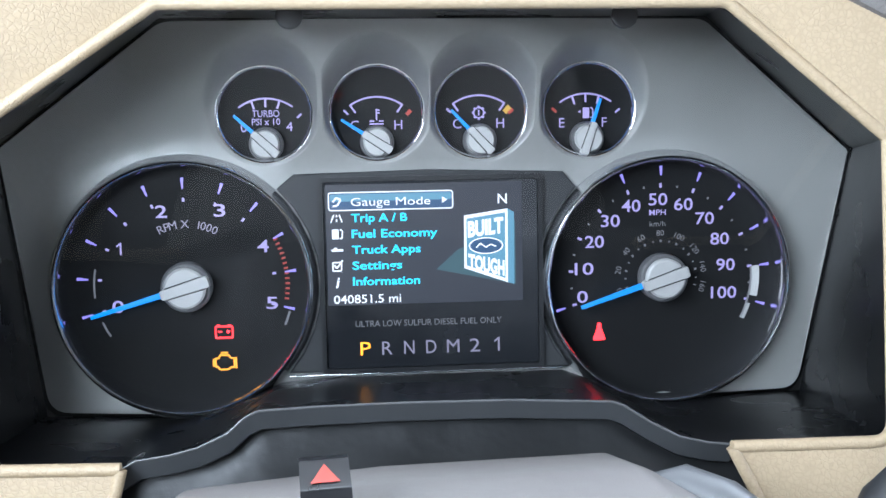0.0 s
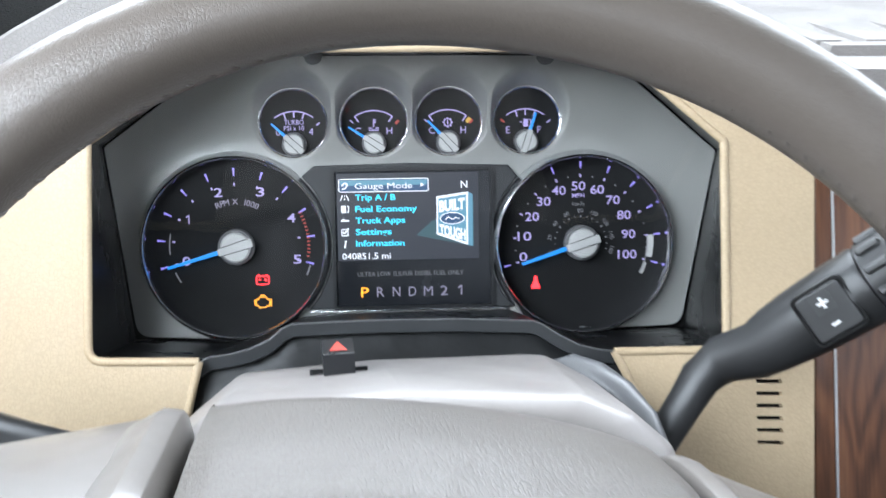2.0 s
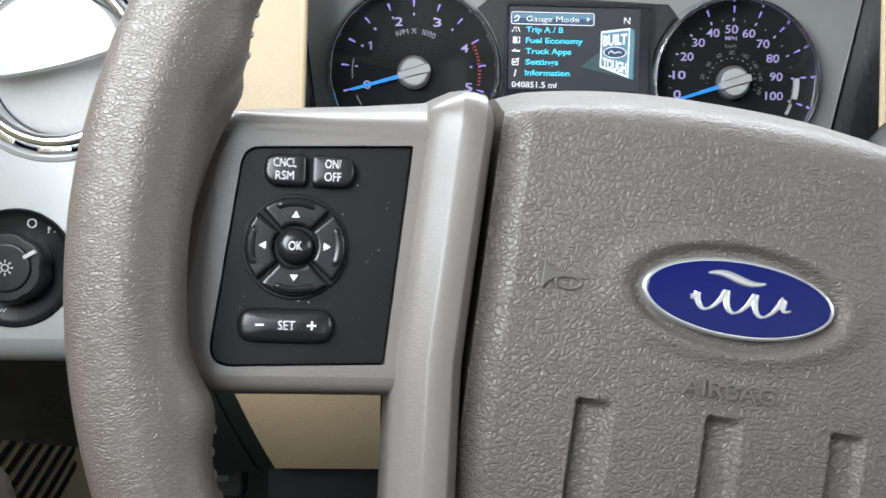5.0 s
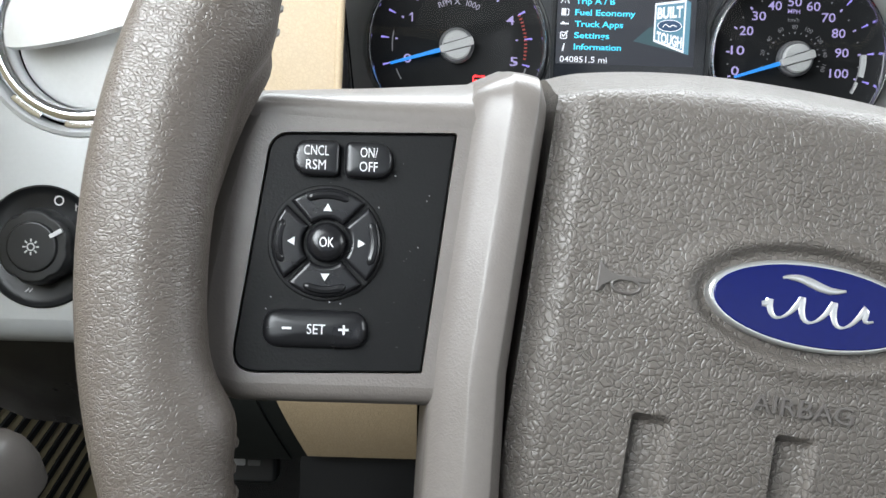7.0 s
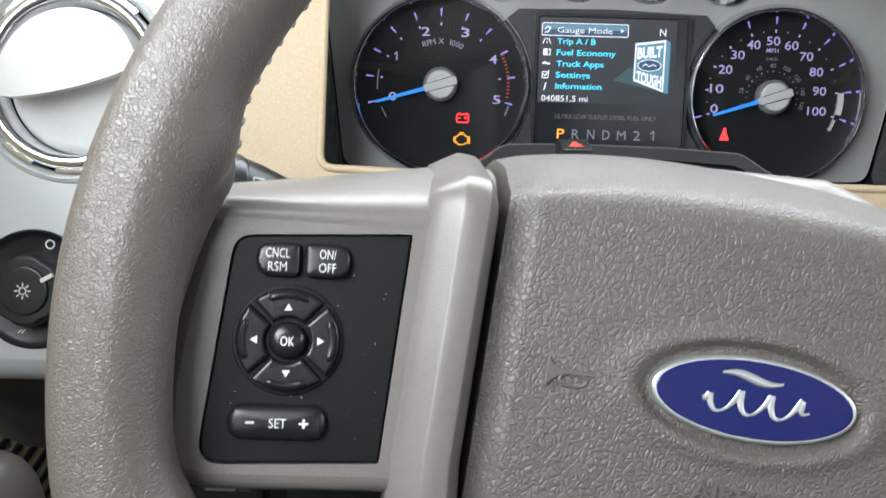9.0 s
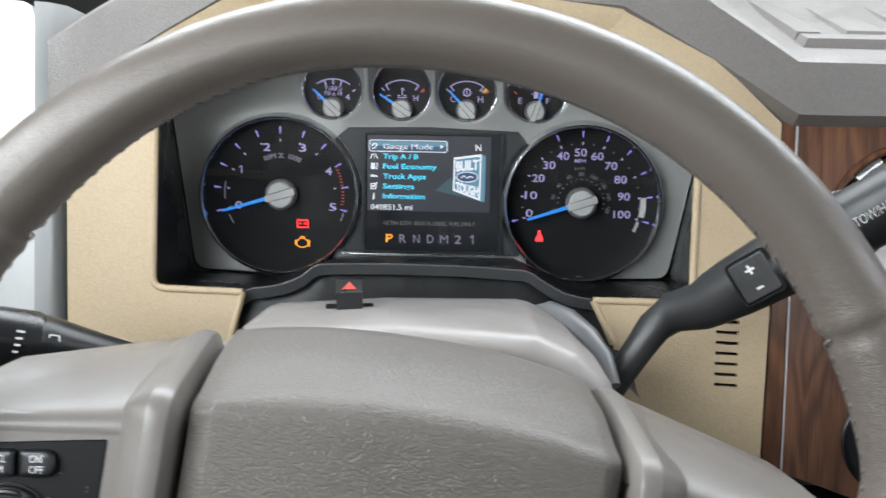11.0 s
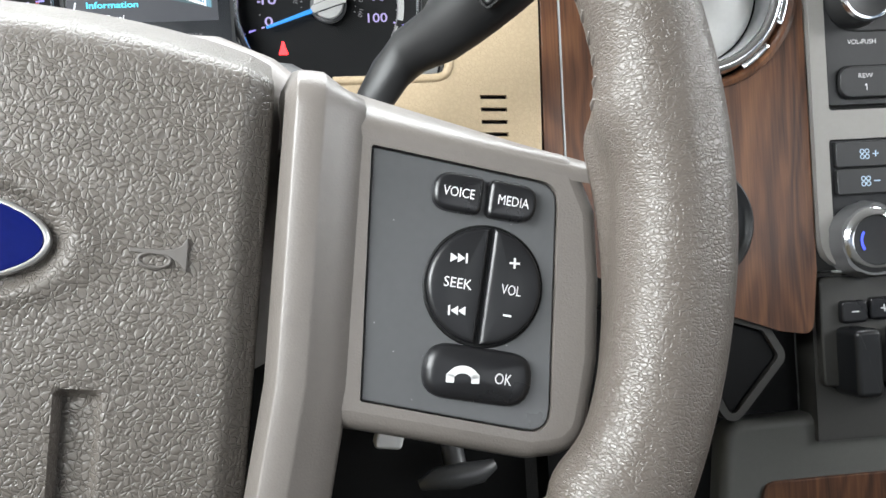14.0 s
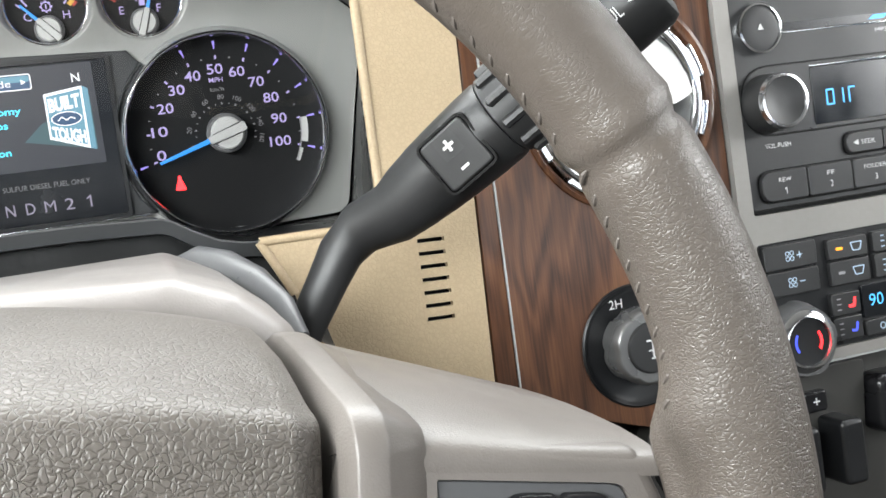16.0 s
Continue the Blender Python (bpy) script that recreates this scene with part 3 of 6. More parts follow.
def menu(p):
    z = 8.9
    part("lit_screen", Shape().prism(rect(83, 51, 0.5, (-1.5, 15.2)), z, z + 0.1), L_SCREEN, p, "dark blue lit screen", 0)
    part("teal_haze", Shape().add([(3, 4, z + 0.15), (37, -3.2, z + 0.15), (37, 24, z + 0.15), (12, 12, z + 0.15)], [(0, 1, 2, 3)]), L_GLOW, p, smooth=0)
    z += 0.2
    part("menu_highlight", Shape().prism(rect(51.4, 6.6, 1.0, (-15.6, 33.7)), z, z + 0.05), L_DEEP, p, smooth=0)
    part("menu_highlight", Shape().prism(rect(51.0, 3.0, 1.0, (-15.6, 35.2)), z + 0.05, z + 0.1), L_STEEL, p, smooth=0)
    part("menu_outline", polyline(rect(52.2, 7.4, 1.2, (-15.6, 33.7)), 0.55, z, z + 0.2, True), L_PURE, p, smooth=0)
    words("Gauge Mode", 3.5, -32.4, 33.5, z, L_PURE, p, width=33.5, align="L", bold=0.0)
    part("menu_arrow", Shape().prism([(6.0, 32.2), (8.2, 33.6), (6.0, 35.0)], z, z + 0.2), L_PURE, p, smooth=0)
    for i, (row, w) in enumerate((("Trip A / B", 23.6), ("Fuel Economy", 36.2), ("Truck Apps", 29.0), ("Settings", 21.0), ("Information", 28.4))):
        words(row, 3.5, -32.4, 26.8 - 6.72 * i, z, L_CYAN, p, width=w, align="L", bold=0.02)
    y = 33.5
    part("menu_icon", polyline([(-40, y), (-38.4, y + 1.8), (-36.6, y + 1.0), (-38, y - 1.4), (-40, y - 1.8)], 0.8, z, z + 0.2), L_PURE, p, smooth=0)
    y = 26.8
    part("menu_icon", strokes([(-41, y - 1.8, -39.6, y + 1.4), (-36.2, y - 1.8, -37.4, y + 1.4), (-38.5, y - 1.6, -38.5, y - 0.4), (-38.5, y + 0.4, -38.5, y + 1.4)], 0.6, z, z + 0.2), L_PURE, p, smooth=0)
    y = 20.0
    part("menu_icon", Shape().prism(rect(2.8, 4.2, 0.4, (-39.2, y)), z, z + 0.2), L_PURE, p, smooth=0)
    part("menu_icon", polyline([(-37.5, y - 1.8), (-36.4, y - 1.8), (-36.2, y + 1.4), (-37.2, y + 2.0)], 0.6, z, z + 0.2), L_PURE, p, smooth=0)
    y = 13.3
    part("menu_icon", Shape().prism([(-41, y - 0.6), (-36, y - 0.6), (-36, y + 0.4), (-38.4, y + 0.4), (-38.8, y + 1.1), (-40, y + 1.1), (-40.2, y + 0.3), (-41, y + 0.3)], z, z + 0.2), L_PURE, p, smooth=0)
    y = 6.6
    part("menu_icon", polyline(rect(3.6, 3.6, 0.3, (-38.8, y - 0.3)), 0.6, z, z + 0.2, True), L_PURE, p, smooth=0)
    part("menu_icon", polyline([(-40, y + 0.4), (-39, y - 1.0), (-36.4, y + 2.4)], 0.7, z, z + 0.3), L_PURE, p, smooth=0)
    words("i", 4.6, -38.6, -0.3, z, L_PURE, p, slant=0.2, bold=0.03)
    words("040851.5 mi", 3.7, -40.6, -7.6, z, L_PURE, p, width=28.4, align="L", bold=0.008)
    words("N", 4.3, 31.6, 33.6, z, L_PURE, p, bold=0.01)
    # slogan plate on the screen
    quad = lambda k: [(24.3 + (x - 24.3) * k, 14.5 + (y - 14.5) * k) for x, y in ((15.0, 4.2), (33.6, -2.4), (33.8, 29.2), (15.2, 26.6))]
    part("slogan_plate", Shape().prism(quad(1.0), z, z + 0.1), L_PURE, p, smooth=0)
    part("slogan_plate", Shape().prism(quad(0.89), z + 0.1, z + 0.15), L_STEEL, p, smooth=0)
    part("plate_edge", Shape().prism([(33.6, -2.4), (36.4, -3.2), (36.6, 27.6), (33.8, 29.2)], z - 0.05, z + 0.05), L_STEEL, p, smooth=0)
    skew = lambda s, k: Shape().add([(x, y + (x - 24.3) * k, q) for x, y, q in s.v], s.f)
    part("lettering", skew(text_shape("BUILT", 6.4, 24.3, 21.6, z + 0.1, width=15.2, bold=0.05), 0.11), L_PURE, p, smooth=0)
    part("lettering", skew(text_shape("TOUGH", 6.2, 24.5, 5.6, z + 0.1, width=15.4, bold=0.05), -0.22), L_PURE, p, smooth=0)
    part("screen_badge", Shape().prism(circle(7.4, 28, (24.4, 13.6), 3.6), z + 0.15, z + 0.2), L_PURE, p, smooth=0)
    part("screen_badge", Shape().prism(circle(6.8, 28, (24.4, 13.6), 3.1), z + 0.2, z + 0.25), L_DEEP, p, smooth=0)
    part("screen_badge", polyline([(20.2, 12.8), (22, 14.6), (24.4, 12.9), (26.4, 14.2), (28.6, 13.2)], 0.6, z + 0.25, z + 0.3), L_PURE, p, smooth=0)
    # gear letters under the screen
    words("ULTRA LOW SULFUR DIESEL FUEL ONLY", 2.7, -0.6, -18.4, 8.95, L_DIM, p, width=62.4)
    for ch, x in zip("PRNDM21", (-27.8, -18.6, -9.2, 0.2, 9.6, 19.0, 28.6)):
        if ch == "1":
            part("lettering", figure_one(6.0, x, -29.0, 8.95), L_GEAR, p, smooth=0)
            continue
        words(ch, 6.0, x, -29.0, 8.95, L_ORANGE if ch == "P" else L_GEAR, p, width=4.4 if ch != "M" else 5.4, bold=0.0)


def ring_and_face(name, c, at, label):
    g = part(name, Shape().lathe([(51.5, -3), (51.5, 0)], 64, (*at, 0)), DIAL, c, label)
    part("bezel_ring", Shape().lathe([(50.5, -1), (51.0, 9), (51.6, 12.8), (52.4, 13.6), (53.3, 13.2), (53.8, 12)], 72, (*at, 0), (False, False)), CHROME, g, "bright chrome ring", 60)
    part("bezel_flank", Shape().lathe([(53.8, 12), (55.6, 7), (57.2, 2)], 72, (*at, 0), (False, False)), DARKCHROME, g, "smoked chrome flank")
    return g


def needle(g, at, angle, length, r, h=4.5):
    """A blue pointer that turns on a silver hub with a cross bar."""
    x, y = at
    c, s = math.cos(radians(angle)), math.sin(radians(angle))
    k = r / 10.5
    n = part("pointer", Shape().prism(turned([(r * 0.8, -1.25 * k), (length, -0.75 * k), (length, 0.75 * k), (r * 0.8, 1.25 * k)], angle, at), h, h + 1.6, 0.4), L_BLUE, g, "lit blue needle")
    part("hub_base", Shape().lathe([(r, 0.2), (r, h + 0.6), (r * 0.92, h + 1.6)], 40, (x, y, 0)), HUBDARK, n)
    part("hub_cap", Shape().lathe([(r * 0.82, h + 1.6), (r * 0.82, h + 4), (r * 0.74, h + 4.8)], 40, (x, y, 0)), HUB, n, "silver hub cap")
    part("hub_bar", Shape().prism(turned(rounded([(-r * 0.98, -2.5 * k), (r * 0.98, -2.1 * k), (r * 0.98, 2.1 * k), (-r * 0.98, 2.5 * k)], 1.2 * k), angle, at), h + 1.2, h + 5.6, 0.3), HUB, n)
    for d in (-2.75, 2.75):
        part("hub_slot", Shape().prism(turned([(-r * 0.74, d * k - 0.18), (r * 0.74, d * k * 0.86 - 0.18), (r * 0.74, d * k * 0.86 + 0.18), (-r * 0.74, d * k + 0.18)], angle, at), h + 4.6, h + 4.95), BLACK, n, smooth=0)
    return n


def tick(g, at, angle, r0, r1, w, material, h=0.0, name="tick", w1=None):
    loop = [(r0, -w / 2), (r1, -(w1 or w) / 2), (r1, (w1 or w) / 2), (r0, w / 2)]
    return part(name, Shape().prism(turned(loop, angle, at), h, h + 0.25), material, g, smooth=0)


def tachometer(c):
    at = (-102.6, -1.2)
    g = ring_and_face("tachometer", c, at, "black rev counter face with lit numerals")
    ang = lambda n: 195.5 - n * 41.9
    for i in range(11):
        a = ang(i / 2)
        tick(g, at, a, 41.5, 46.2, 0.6, L_TICK, 0.6, w1=1.3)
        tick(g, at, a, 36.0, 37.6, 1.0, L_WHITE, 0.0, "dot")
    for n, (x, y) in enumerate(((-132.2, -9.2), (-130.6, 15.4), (-112.5, 30.9), (-88.1, 30.9), (-70.4, 15.2), (-67.4, -9.4))):
        if n == 1:
            part("lettering", figure_one(5.2, x, y, 0), L_WHITE, g, smooth=0)
        else:
            words(str(n), 5.4, x, y, 0, L_WHITE, g, width=4.9, bold=0.01)
    for i, ch in enumerate("RPM X 1000"):
        if ch != " ":
            a = 113 - i * 5.6 - (1.5 if ch == "1" else 0)
            words(ch, 3.6, at[0] + 26.6 * math.cos(radians(a)), at[1] + 26.6 * math.sin(radians(a)), 0, L_GEAR, g, turn=a - 90)
    for i in range(13):
        tick(g, at, 27 - i * 3.0, 41.2, 43.0, 0.8, L_DRED, 0, "red_mark")
    for a0, a1 in ((168, 186), (202, 212)):
        part("dial_arc", Shape().prism(sector(38.8, 39.5, a0, a1, at), 0, 0.3), L_DIM, g, smooth=0)
    part("dial_arc", Shape().prism(sector(43.8, 44.8, -24, -16, at), 0, 0.3), L_DIM, g, smooth=0)
    needle(g, at, 196.4, 41.5, 10.6)
    # warning lamps
    b = part("battery_lamp", polyline(rect(7.2, 4.9, 0.4, (-88.2, -21.6)), 0.6, 0, 0.3, True), L_RED, g, "red battery warning lamp", 0)
    part("battery_lamp_mark", strokes([(-91, -18.6, -89.8, -18.6), (-86.6, -18.6, -85.4, -18.6), (-90.6, -21.4, -89.2, -21.4), (-87.2, -21.4, -85.8, -21.4), (-86.5, -22.1, -86.5, -20.7)], 0.6, 0, 0.3), L_RED, b, smooth=0)
    part("engine_lamp", polyline([(-92.4, -33), (-91, -33), (-90.4, -31.6), (-86.6, -31.6), (-85.8, -33), (-84.4, -33), (-84.4, -37), (-86, -37), (-87, -37.9), (-90.6, -37.9), (-91.4, -36.6), (-92.4, -36.6)], 0.65, 0, 0.3, True), L_AMBER, g, "amber engine warning lamp", 0)
    part("engine_lamp_mark", strokes([(-90.0, -30.6, -87.0, -30.6), (-93.2, -36.4, -93.2, -33.2), (-83.6, -37.4, -83.6, -32.6), (-84.6, -35, -83.4, -35)], 0.65, 0, 0.3), L_AMBER, g, smooth=0)
    return g


def speedometer(c):
    at = (102.9, -3.1)
    g = ring_and_face("speedometer", c, at, "black speedometer face with lit numerals")
    ang = lambda v: 196.5 - v * 2.125
    for v in range(0, 105, 5):
        a = ang(v)
        if v % 10 == 0:
            tick(g, at, a, 39.3, 41.2, 1.0, L_WHITE, 0)
            tick(g, at, a, 44.6, 48.8, 0.6, L_TICK, 0.6, w1=1.3) if v not in (10, 20, 30) else None
        else:
            tick(g, at, a, 39.6, 40.6, 0.7, L_DIM, 0, "dot")
    spots = ((0, 67.8, -11.0), (10, 68.6, 1.4), (20, 73.3, 13.2), (30, 80.4, 22.2), (40, 89.6, 28.6), (50, 101.6, 31.2), (60, 113.0, 28.8), (70, 122.6, 22.4), (80, 129.4, 13.2), (90, 132.2, 1.6), (100, 131.4, -10.8))
    for v, x, y in spots:
        words(str(v), 5.4, x, y, 0, L_WHITE, g, width=(4.8, 8.4, 11.6)[len(str(v)) - 1], bold=0.01)
    words("MPH", 2.6, 101.4, 25.4, 0, L_WHITE, g, width=7.4, bold=0.01)
    words("km/h", 2.4, 101.4, 20.4, 0, L_DIM, g, width=7.0)
    for v in range(0, 170, 20):
        a = ang(v / 1.609)
        words(str(v), 2.6, at[0] + 19.4 * math.cos(radians(a)), at[1] + 19.4 * math.sin(radians(a)), 0, L_DIM, g, turn=a - 90)
        tick(g, at, a, 15.2, 16.4, 0.5, L_DIM, 0, "dot")
    for a in range(11, 160, 10):
        tick(g, at, ang(a / 1.609), 15.4, 16.2, 0.5, L_DIM, 0, "dot")
    part("dial_arc", Shape().prism(sector(41.2, 44.6, 5, -13, at), 0, 0.4), HUB, g, "pale reflecting arc")
    part("dial_arc", Shape().prism(sector(40.5, 41.2, 5, -28, at), 0, 0.4), L_DIM, g, smooth=0)
    part("dial_arc", Shape().prism(sector(40.5, 42.6, -18, -28, at), 0, 0.4), HUB, g)
    needle(g, at, 198.2, 38.5, 10.6)
    part("belt_lamp", Shape().prism(rounded([(72.2, -30.6), (78.2, -30.6), (76.2, -25.2), (76.0, -22.8), (74.4, -22.8), (74.2, -25.2)], 0.8), 0, 0.3), L_RED, g, "red belt warning lamp", 0)
    return g


def small_gauges(c, gx):
    kinds = (("turbo_gauge", 137, "turbo pressure gauge"), ("coolant_gauge", 147, "coolant temperature gauge"), ("gearbox_gauge", 133, "gearbox temperature gauge"), ("fuel_gauge", 71, "fuel gauge"))
    for x, (name, angle, label) in zip(gx, kinds):
        at = (x, 58.2)
        g = part(name, Shape().lathe([(19.8, -3), (19.8, 0)], 48, (x, 70.5, 0)), DIAL, c, "black " + label + " with lit marks")
        part("bezel_ring", Shape().lathe([(18.7, -1), (18.9, 5.6), (19.4, 6.8), (20.2, 7.0), (20.8, 6.2), (21.1, 4.2)], 56, (x, 70.5, 0), (False, False)), CHROME, g, "chrome ring", 60)
        part("dial_arc", Shape().prism(sector(18.9, 19.6, 54, 126, at, 20), 0, 0.3), L_WHITE, g, smooth=0)
        if name in ("turbo_gauge", "fuel_gauge"):
            for a in (72, 90, 108):
                tick(g, at, a, 15.6, 18.9, 0.8, L_WHITE)
            tick(g, at, 40, 17.0, 19.6, 0.8, L_WHITE)
        else:
            for a in (55, 125):
                tick(g, at, a, 15.4, 18.9, 0.8, L_WHITE)
            tick(g, at, 135, 17.0, 19.6, 0.8, L_WHITE)
        if name == "turbo_gauge":
            words("TURBO", 3.0, x, 71.2, 0, L_WHITE, g, width=11.4)
            words("PSI x 10", 2.8, x, 67.8, 0, L_WHITE, g, width=11.8)
            words("0", 4.2, x - 9.4, 65.6, 0, L_WHITE, g)
            words("4", 4.2, x + 9.8, 65.6, 0, L_WHITE, g)
        elif name == "fuel_gauge":
            words("E", 4.2, x - 10.4, 65.2, 0, L_WHITE, g)
            words("F", 4.2, x + 8.2, 65.2, 0, L_WHITE, g)
            tick(g, at, 138, 17.2, 19.8, 1.0, L_DRED)
            part("pump_icon", Shape().prism(rect(2.8, 4.6, 0.3, (x + 0.2, 69.2)), 0, 0.3), L_WHITE, g, smooth=0)
            part("pump_icon", polyline([(x + 2.0, 67.2), (x + 3.2, 67.2), (x + 3.2, 70.8), (x + 2.2, 71.6)], 0.5, 0, 0.3), L_WHITE, g, smooth=0)
            part("pump_icon", Shape().prism([(x - 2.2, 70.4), (x - 3.4, 69.8), (x - 2.2, 69.2)][::-1], 0, 0.3), L_WHITE, g, smooth=0)
        else:
            words("C", 4.2, x - 9.4, 65.6, 0, L_WHITE, g)
            words("H", 4.2, x + 9.2, 65.6, 0, L_WHITE, g)
            tick(g, at, 42, 17.2, 19.8, 1.6, L_DRED)
            if name == "gearbox_gauge":
                tick(g, at, 47, 16.2, 19.6, 2.2, L_GOLD)
                part("gear_icon", polyline(circle(2.2, 16, (x, 70)), 0.6, 0, 0.3, True), L_WHITE, g, smooth=0)
                for k in range(8):
                    tick(g, (x, 70), k * 45, 2.3, 3.0, 0.9, L_WHITE, 0, "gear_icon")
                tick(g, (x, 70), 90, -1.2, 1.2, 0.6, L_WHITE, 0, "gear_icon")
            else:
                part("thermometer_icon", strokes([(x, 67.6, x, 72.4), (x, 71.8, x + 1.4, 71.8), (x, 70.6, x + 1.4, 70.6), (x - 3, 67.2, x - 1, 67.2), (x + 1, 67.2, x + 3, 67.2), (x - 3, 66.0, x + 3, 66.0)], 0.6, 0, 0.3), L_WHITE, g, smooth=0)
        needle(g, at, angle, 17.8, 7.2, 3.0)


instrument_panel()


# ---- dashboard ----


def cluster_housing():
    """Black walls between the trim's opening and the gauge plate, with the ledge and the boot under it."""
    h = thing("cluster_housing", DASH, (0, 0, 0), "black plastic well round the instrument cluster", "housing")
    ledge = [(-113, -46.5), (-107, -43.2), (-95.5, -41.7), (-86, -39.6), (-76, -35.2), (-69.5, -29.6), (-65, -27.6), (-45, -26.9), (-17.4, -26.6), (22.6, -27.1), (59, -29.0), (63.5, -30.6), (73.3, -37), (83.5, -42.4), (93.8, -44.9), (103, -46)]
    rest = [(159.5, -46.5), (161.2, 62), (104, 111.5), (-96, 112.5), (-163.8, 66), (-165, -43.5)]
    rest_back = [(164, -55), (182.3, 51.3), (114.5, 107), (-105.5, 108), (-175, 58.5), (-162, -54)]
    foot = lambda x: -41.6 - 15.4 * min(1, max(0.0, (abs(x + 1.5) - 60) / 42))
    a = [(x, y, -6) for x, y in ledge] + [(x, y, -1) for x, y in rest]
    b = [across(CLUSTER, DASH, (x * 0.97, foot(x), 6.5)) for x, y in ledge] + [across(CLUSTER, DASH, (x, y, plate_lean(x, y) + 0.5)) for x, y in rest_back]
    def finer(loop):
        out = []
        for p, q in zip(loop, loop[1:] + loop[:1]):
            far = (Vector(q) - Vector(p)).length > 25
            out.append([tuple(Vector(p).lerp(Vector(q), k / 12)) for k in range(12)] if far else [p])
        return out
    a, b = finer(a), finer(b)
    both = [([p[0]] * len(q) if len(p) < len(q) else p, [q[0]] * len(p) if len(q) < len(p) else q) for p, q in zip(a, b)]
    a, b = [p for u, v in both for p in u], [p for u, v in both for p in v]
    steps = [[tuple(Vector(p).lerp(Vector(q), k / 6)) for p, q in zip(b, a)] for k in range(7)]
    part("well", Shape().rings(steps, True, False, False), WELL, h, "", 25)
    low = [(x * 0.985, y - 6.6) for x, y in ledge]
    part("ledge_front", Shape().rings([[(x, y, -6) for x, y in ledge], [(x, y - 0.5, -5.4) for x, y in ledge], [(x, y, -6.6) for x, y in low], [(x, y - 0.6, -9) for x, y in low], [(x, y + 1, -20) for x, y in low]], False, False, False), MASK, h, "dark grey front of the ledge", 50)
    # the edge's highlight, put in as a thin tube of lighter grey
    part("ledge_highlight", Shape().tube([(x, y - 0.2, -5.5) for x, y in ledge], 0.45, 8), HUBDARK, h, "paler line painted as the highlight along the ledge's edge")
    # boot: a soft black sheet that sags between the ledge and the steering column
    verts, faces, nu, nv = [], [], 60, 14
    for j in range(nv + 1):
        t = j / nv
        for i in range(nu + 1):
            s = i / nu
            x = -128 + 252 * s
            y0 = float(np.interp(x, [p[0] for p in low], [p[1] for p in low])) + 1.5
            y1 = -58 - 46 * max(0.0, (abs(x - 8) - 62) / 60) ** 1.2
            z0, z1 = -12, 32
            fold = 2.6 * math.sin(9 * s * math.pi + 3 * t) * t * (1 - 0.4 * t) + 3.0 * noise.noise(Vector((x * 0.03, t * 2.2, 0)))
            verts.append((x, y0 + (y1 - y0) * t - 15 * math.sin(math.pi * t ** 0.8) + fold * math.sin(math.pi * min(1, t * 1.2)), z0 + (z1 - z0) * t))
    for j in range(nv):
        for i in range(nu):
            k = j * (nu + 1) + i
            faces.append((k, k + 1, k + nu + 2, k + nu + 1))
    part("boot", Shape().add(verts, faces), CLOTH, h, "soft black boot under the cluster", 60)
    part("backing", Shape().box(-188, 200, -330, -48, -90, -70), BLACK, h)
    part("screw_cover", Shape().lathe([(5, 0), (5, 1.6), (4, 2.2)], 20, (-52, 113, -22)), BLACKSATIN, h)
    part("screw_cover", Shape().lathe([(5, 0), (5, 1.6), (4, 2.2)], 20, (72, 112, -22)), BLACKSATIN, h)
    return h


def cluster_trim():
    t = thing("cluster_trim", DASH, (0, 0, 0), "beige grained trim panel round the instrument cluster", "trim panel")
    loop = rounded([(-215, -138), (-119.2, -138), (-121, -95), (-118, -76), (-110.7, -45), (-165, -43.5), (-163.8, 66), (-96, 112.5), (104, 111.5), (161.2, 62), (159.5, -46.5), (100.5, -46), (114, -74), (107, -92), (103, -165), (202.5, -165), (209.5, 62), (165, 99), (118, 130), (-112, 132), (-160, 104), (-217, 67)],
                   (0, 0, 8, 8, 3, 8, 3, 5, 5, 3, 8, 3, 8, 8, 3, 3, 3, 0, 0, 0, 0, 2))
    up = lambda x, y: 12 if y > 97 and abs(x) > 110.5 and not (-93 < x < 103) or y > 120 else 0
    slots = [[(174.6 + dx - 0.04 * k, -56 - 6.35 * k + dy) for dx, dy in ((0, -2.0), (13.6, -2.6), (13.6, -0.6), (0, 0))] for k in range(7)]
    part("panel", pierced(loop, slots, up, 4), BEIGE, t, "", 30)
    lip = rounded([(-110.7, -45), (-165, -43.5), (-163.8, 66), (-96, 112.5), (104, 111.5), (161.2, 62), (159.5, -46.5), (100.5, -46)], (0, 8, 3, 6, 6, 3, 8, 0))
    part("opening_edge", Shape().tube([(x, y, -0.6) for x, y in lip], 2.3, 10), BEIGE, t)
    part("notch_edge", Shape().tube([(-110.7, -45, -0.6), (-118, -76, -0.6), (-121, -95, -0.6), (-119, -140, -0.6)], 2.2, 10), BEIGE, t)
    # below the wheel the panel curls under towards the pedals
    rows = []
    for j in range(17):
        y = -138 - 93 * j / 16
        z, x0 = -57 * (j / 16) ** 2, -215 + 0.353 * (-138 - y)
        front = [(x0 + (-119.2 - x0) * k / 8, y, z) for k in range(9)]
        rows.append(front + [(x, y + 1.5, z - 3) for x, y, z in front[::-1]])
    part("knee_panel", Shape().rings(rows), BEIGE, t, "lower edge curled under", 50)
    part("notch_edge", Shape().tube([(100.5, -46, -0.6), (107, -59, -0.6), (113, -72, -0.6)], 2.2, 10), BEIGE, t)
    part("slot_backing", Shape().box(170, 192, -100, -52, -12, -9), BLACK, t)
    return t


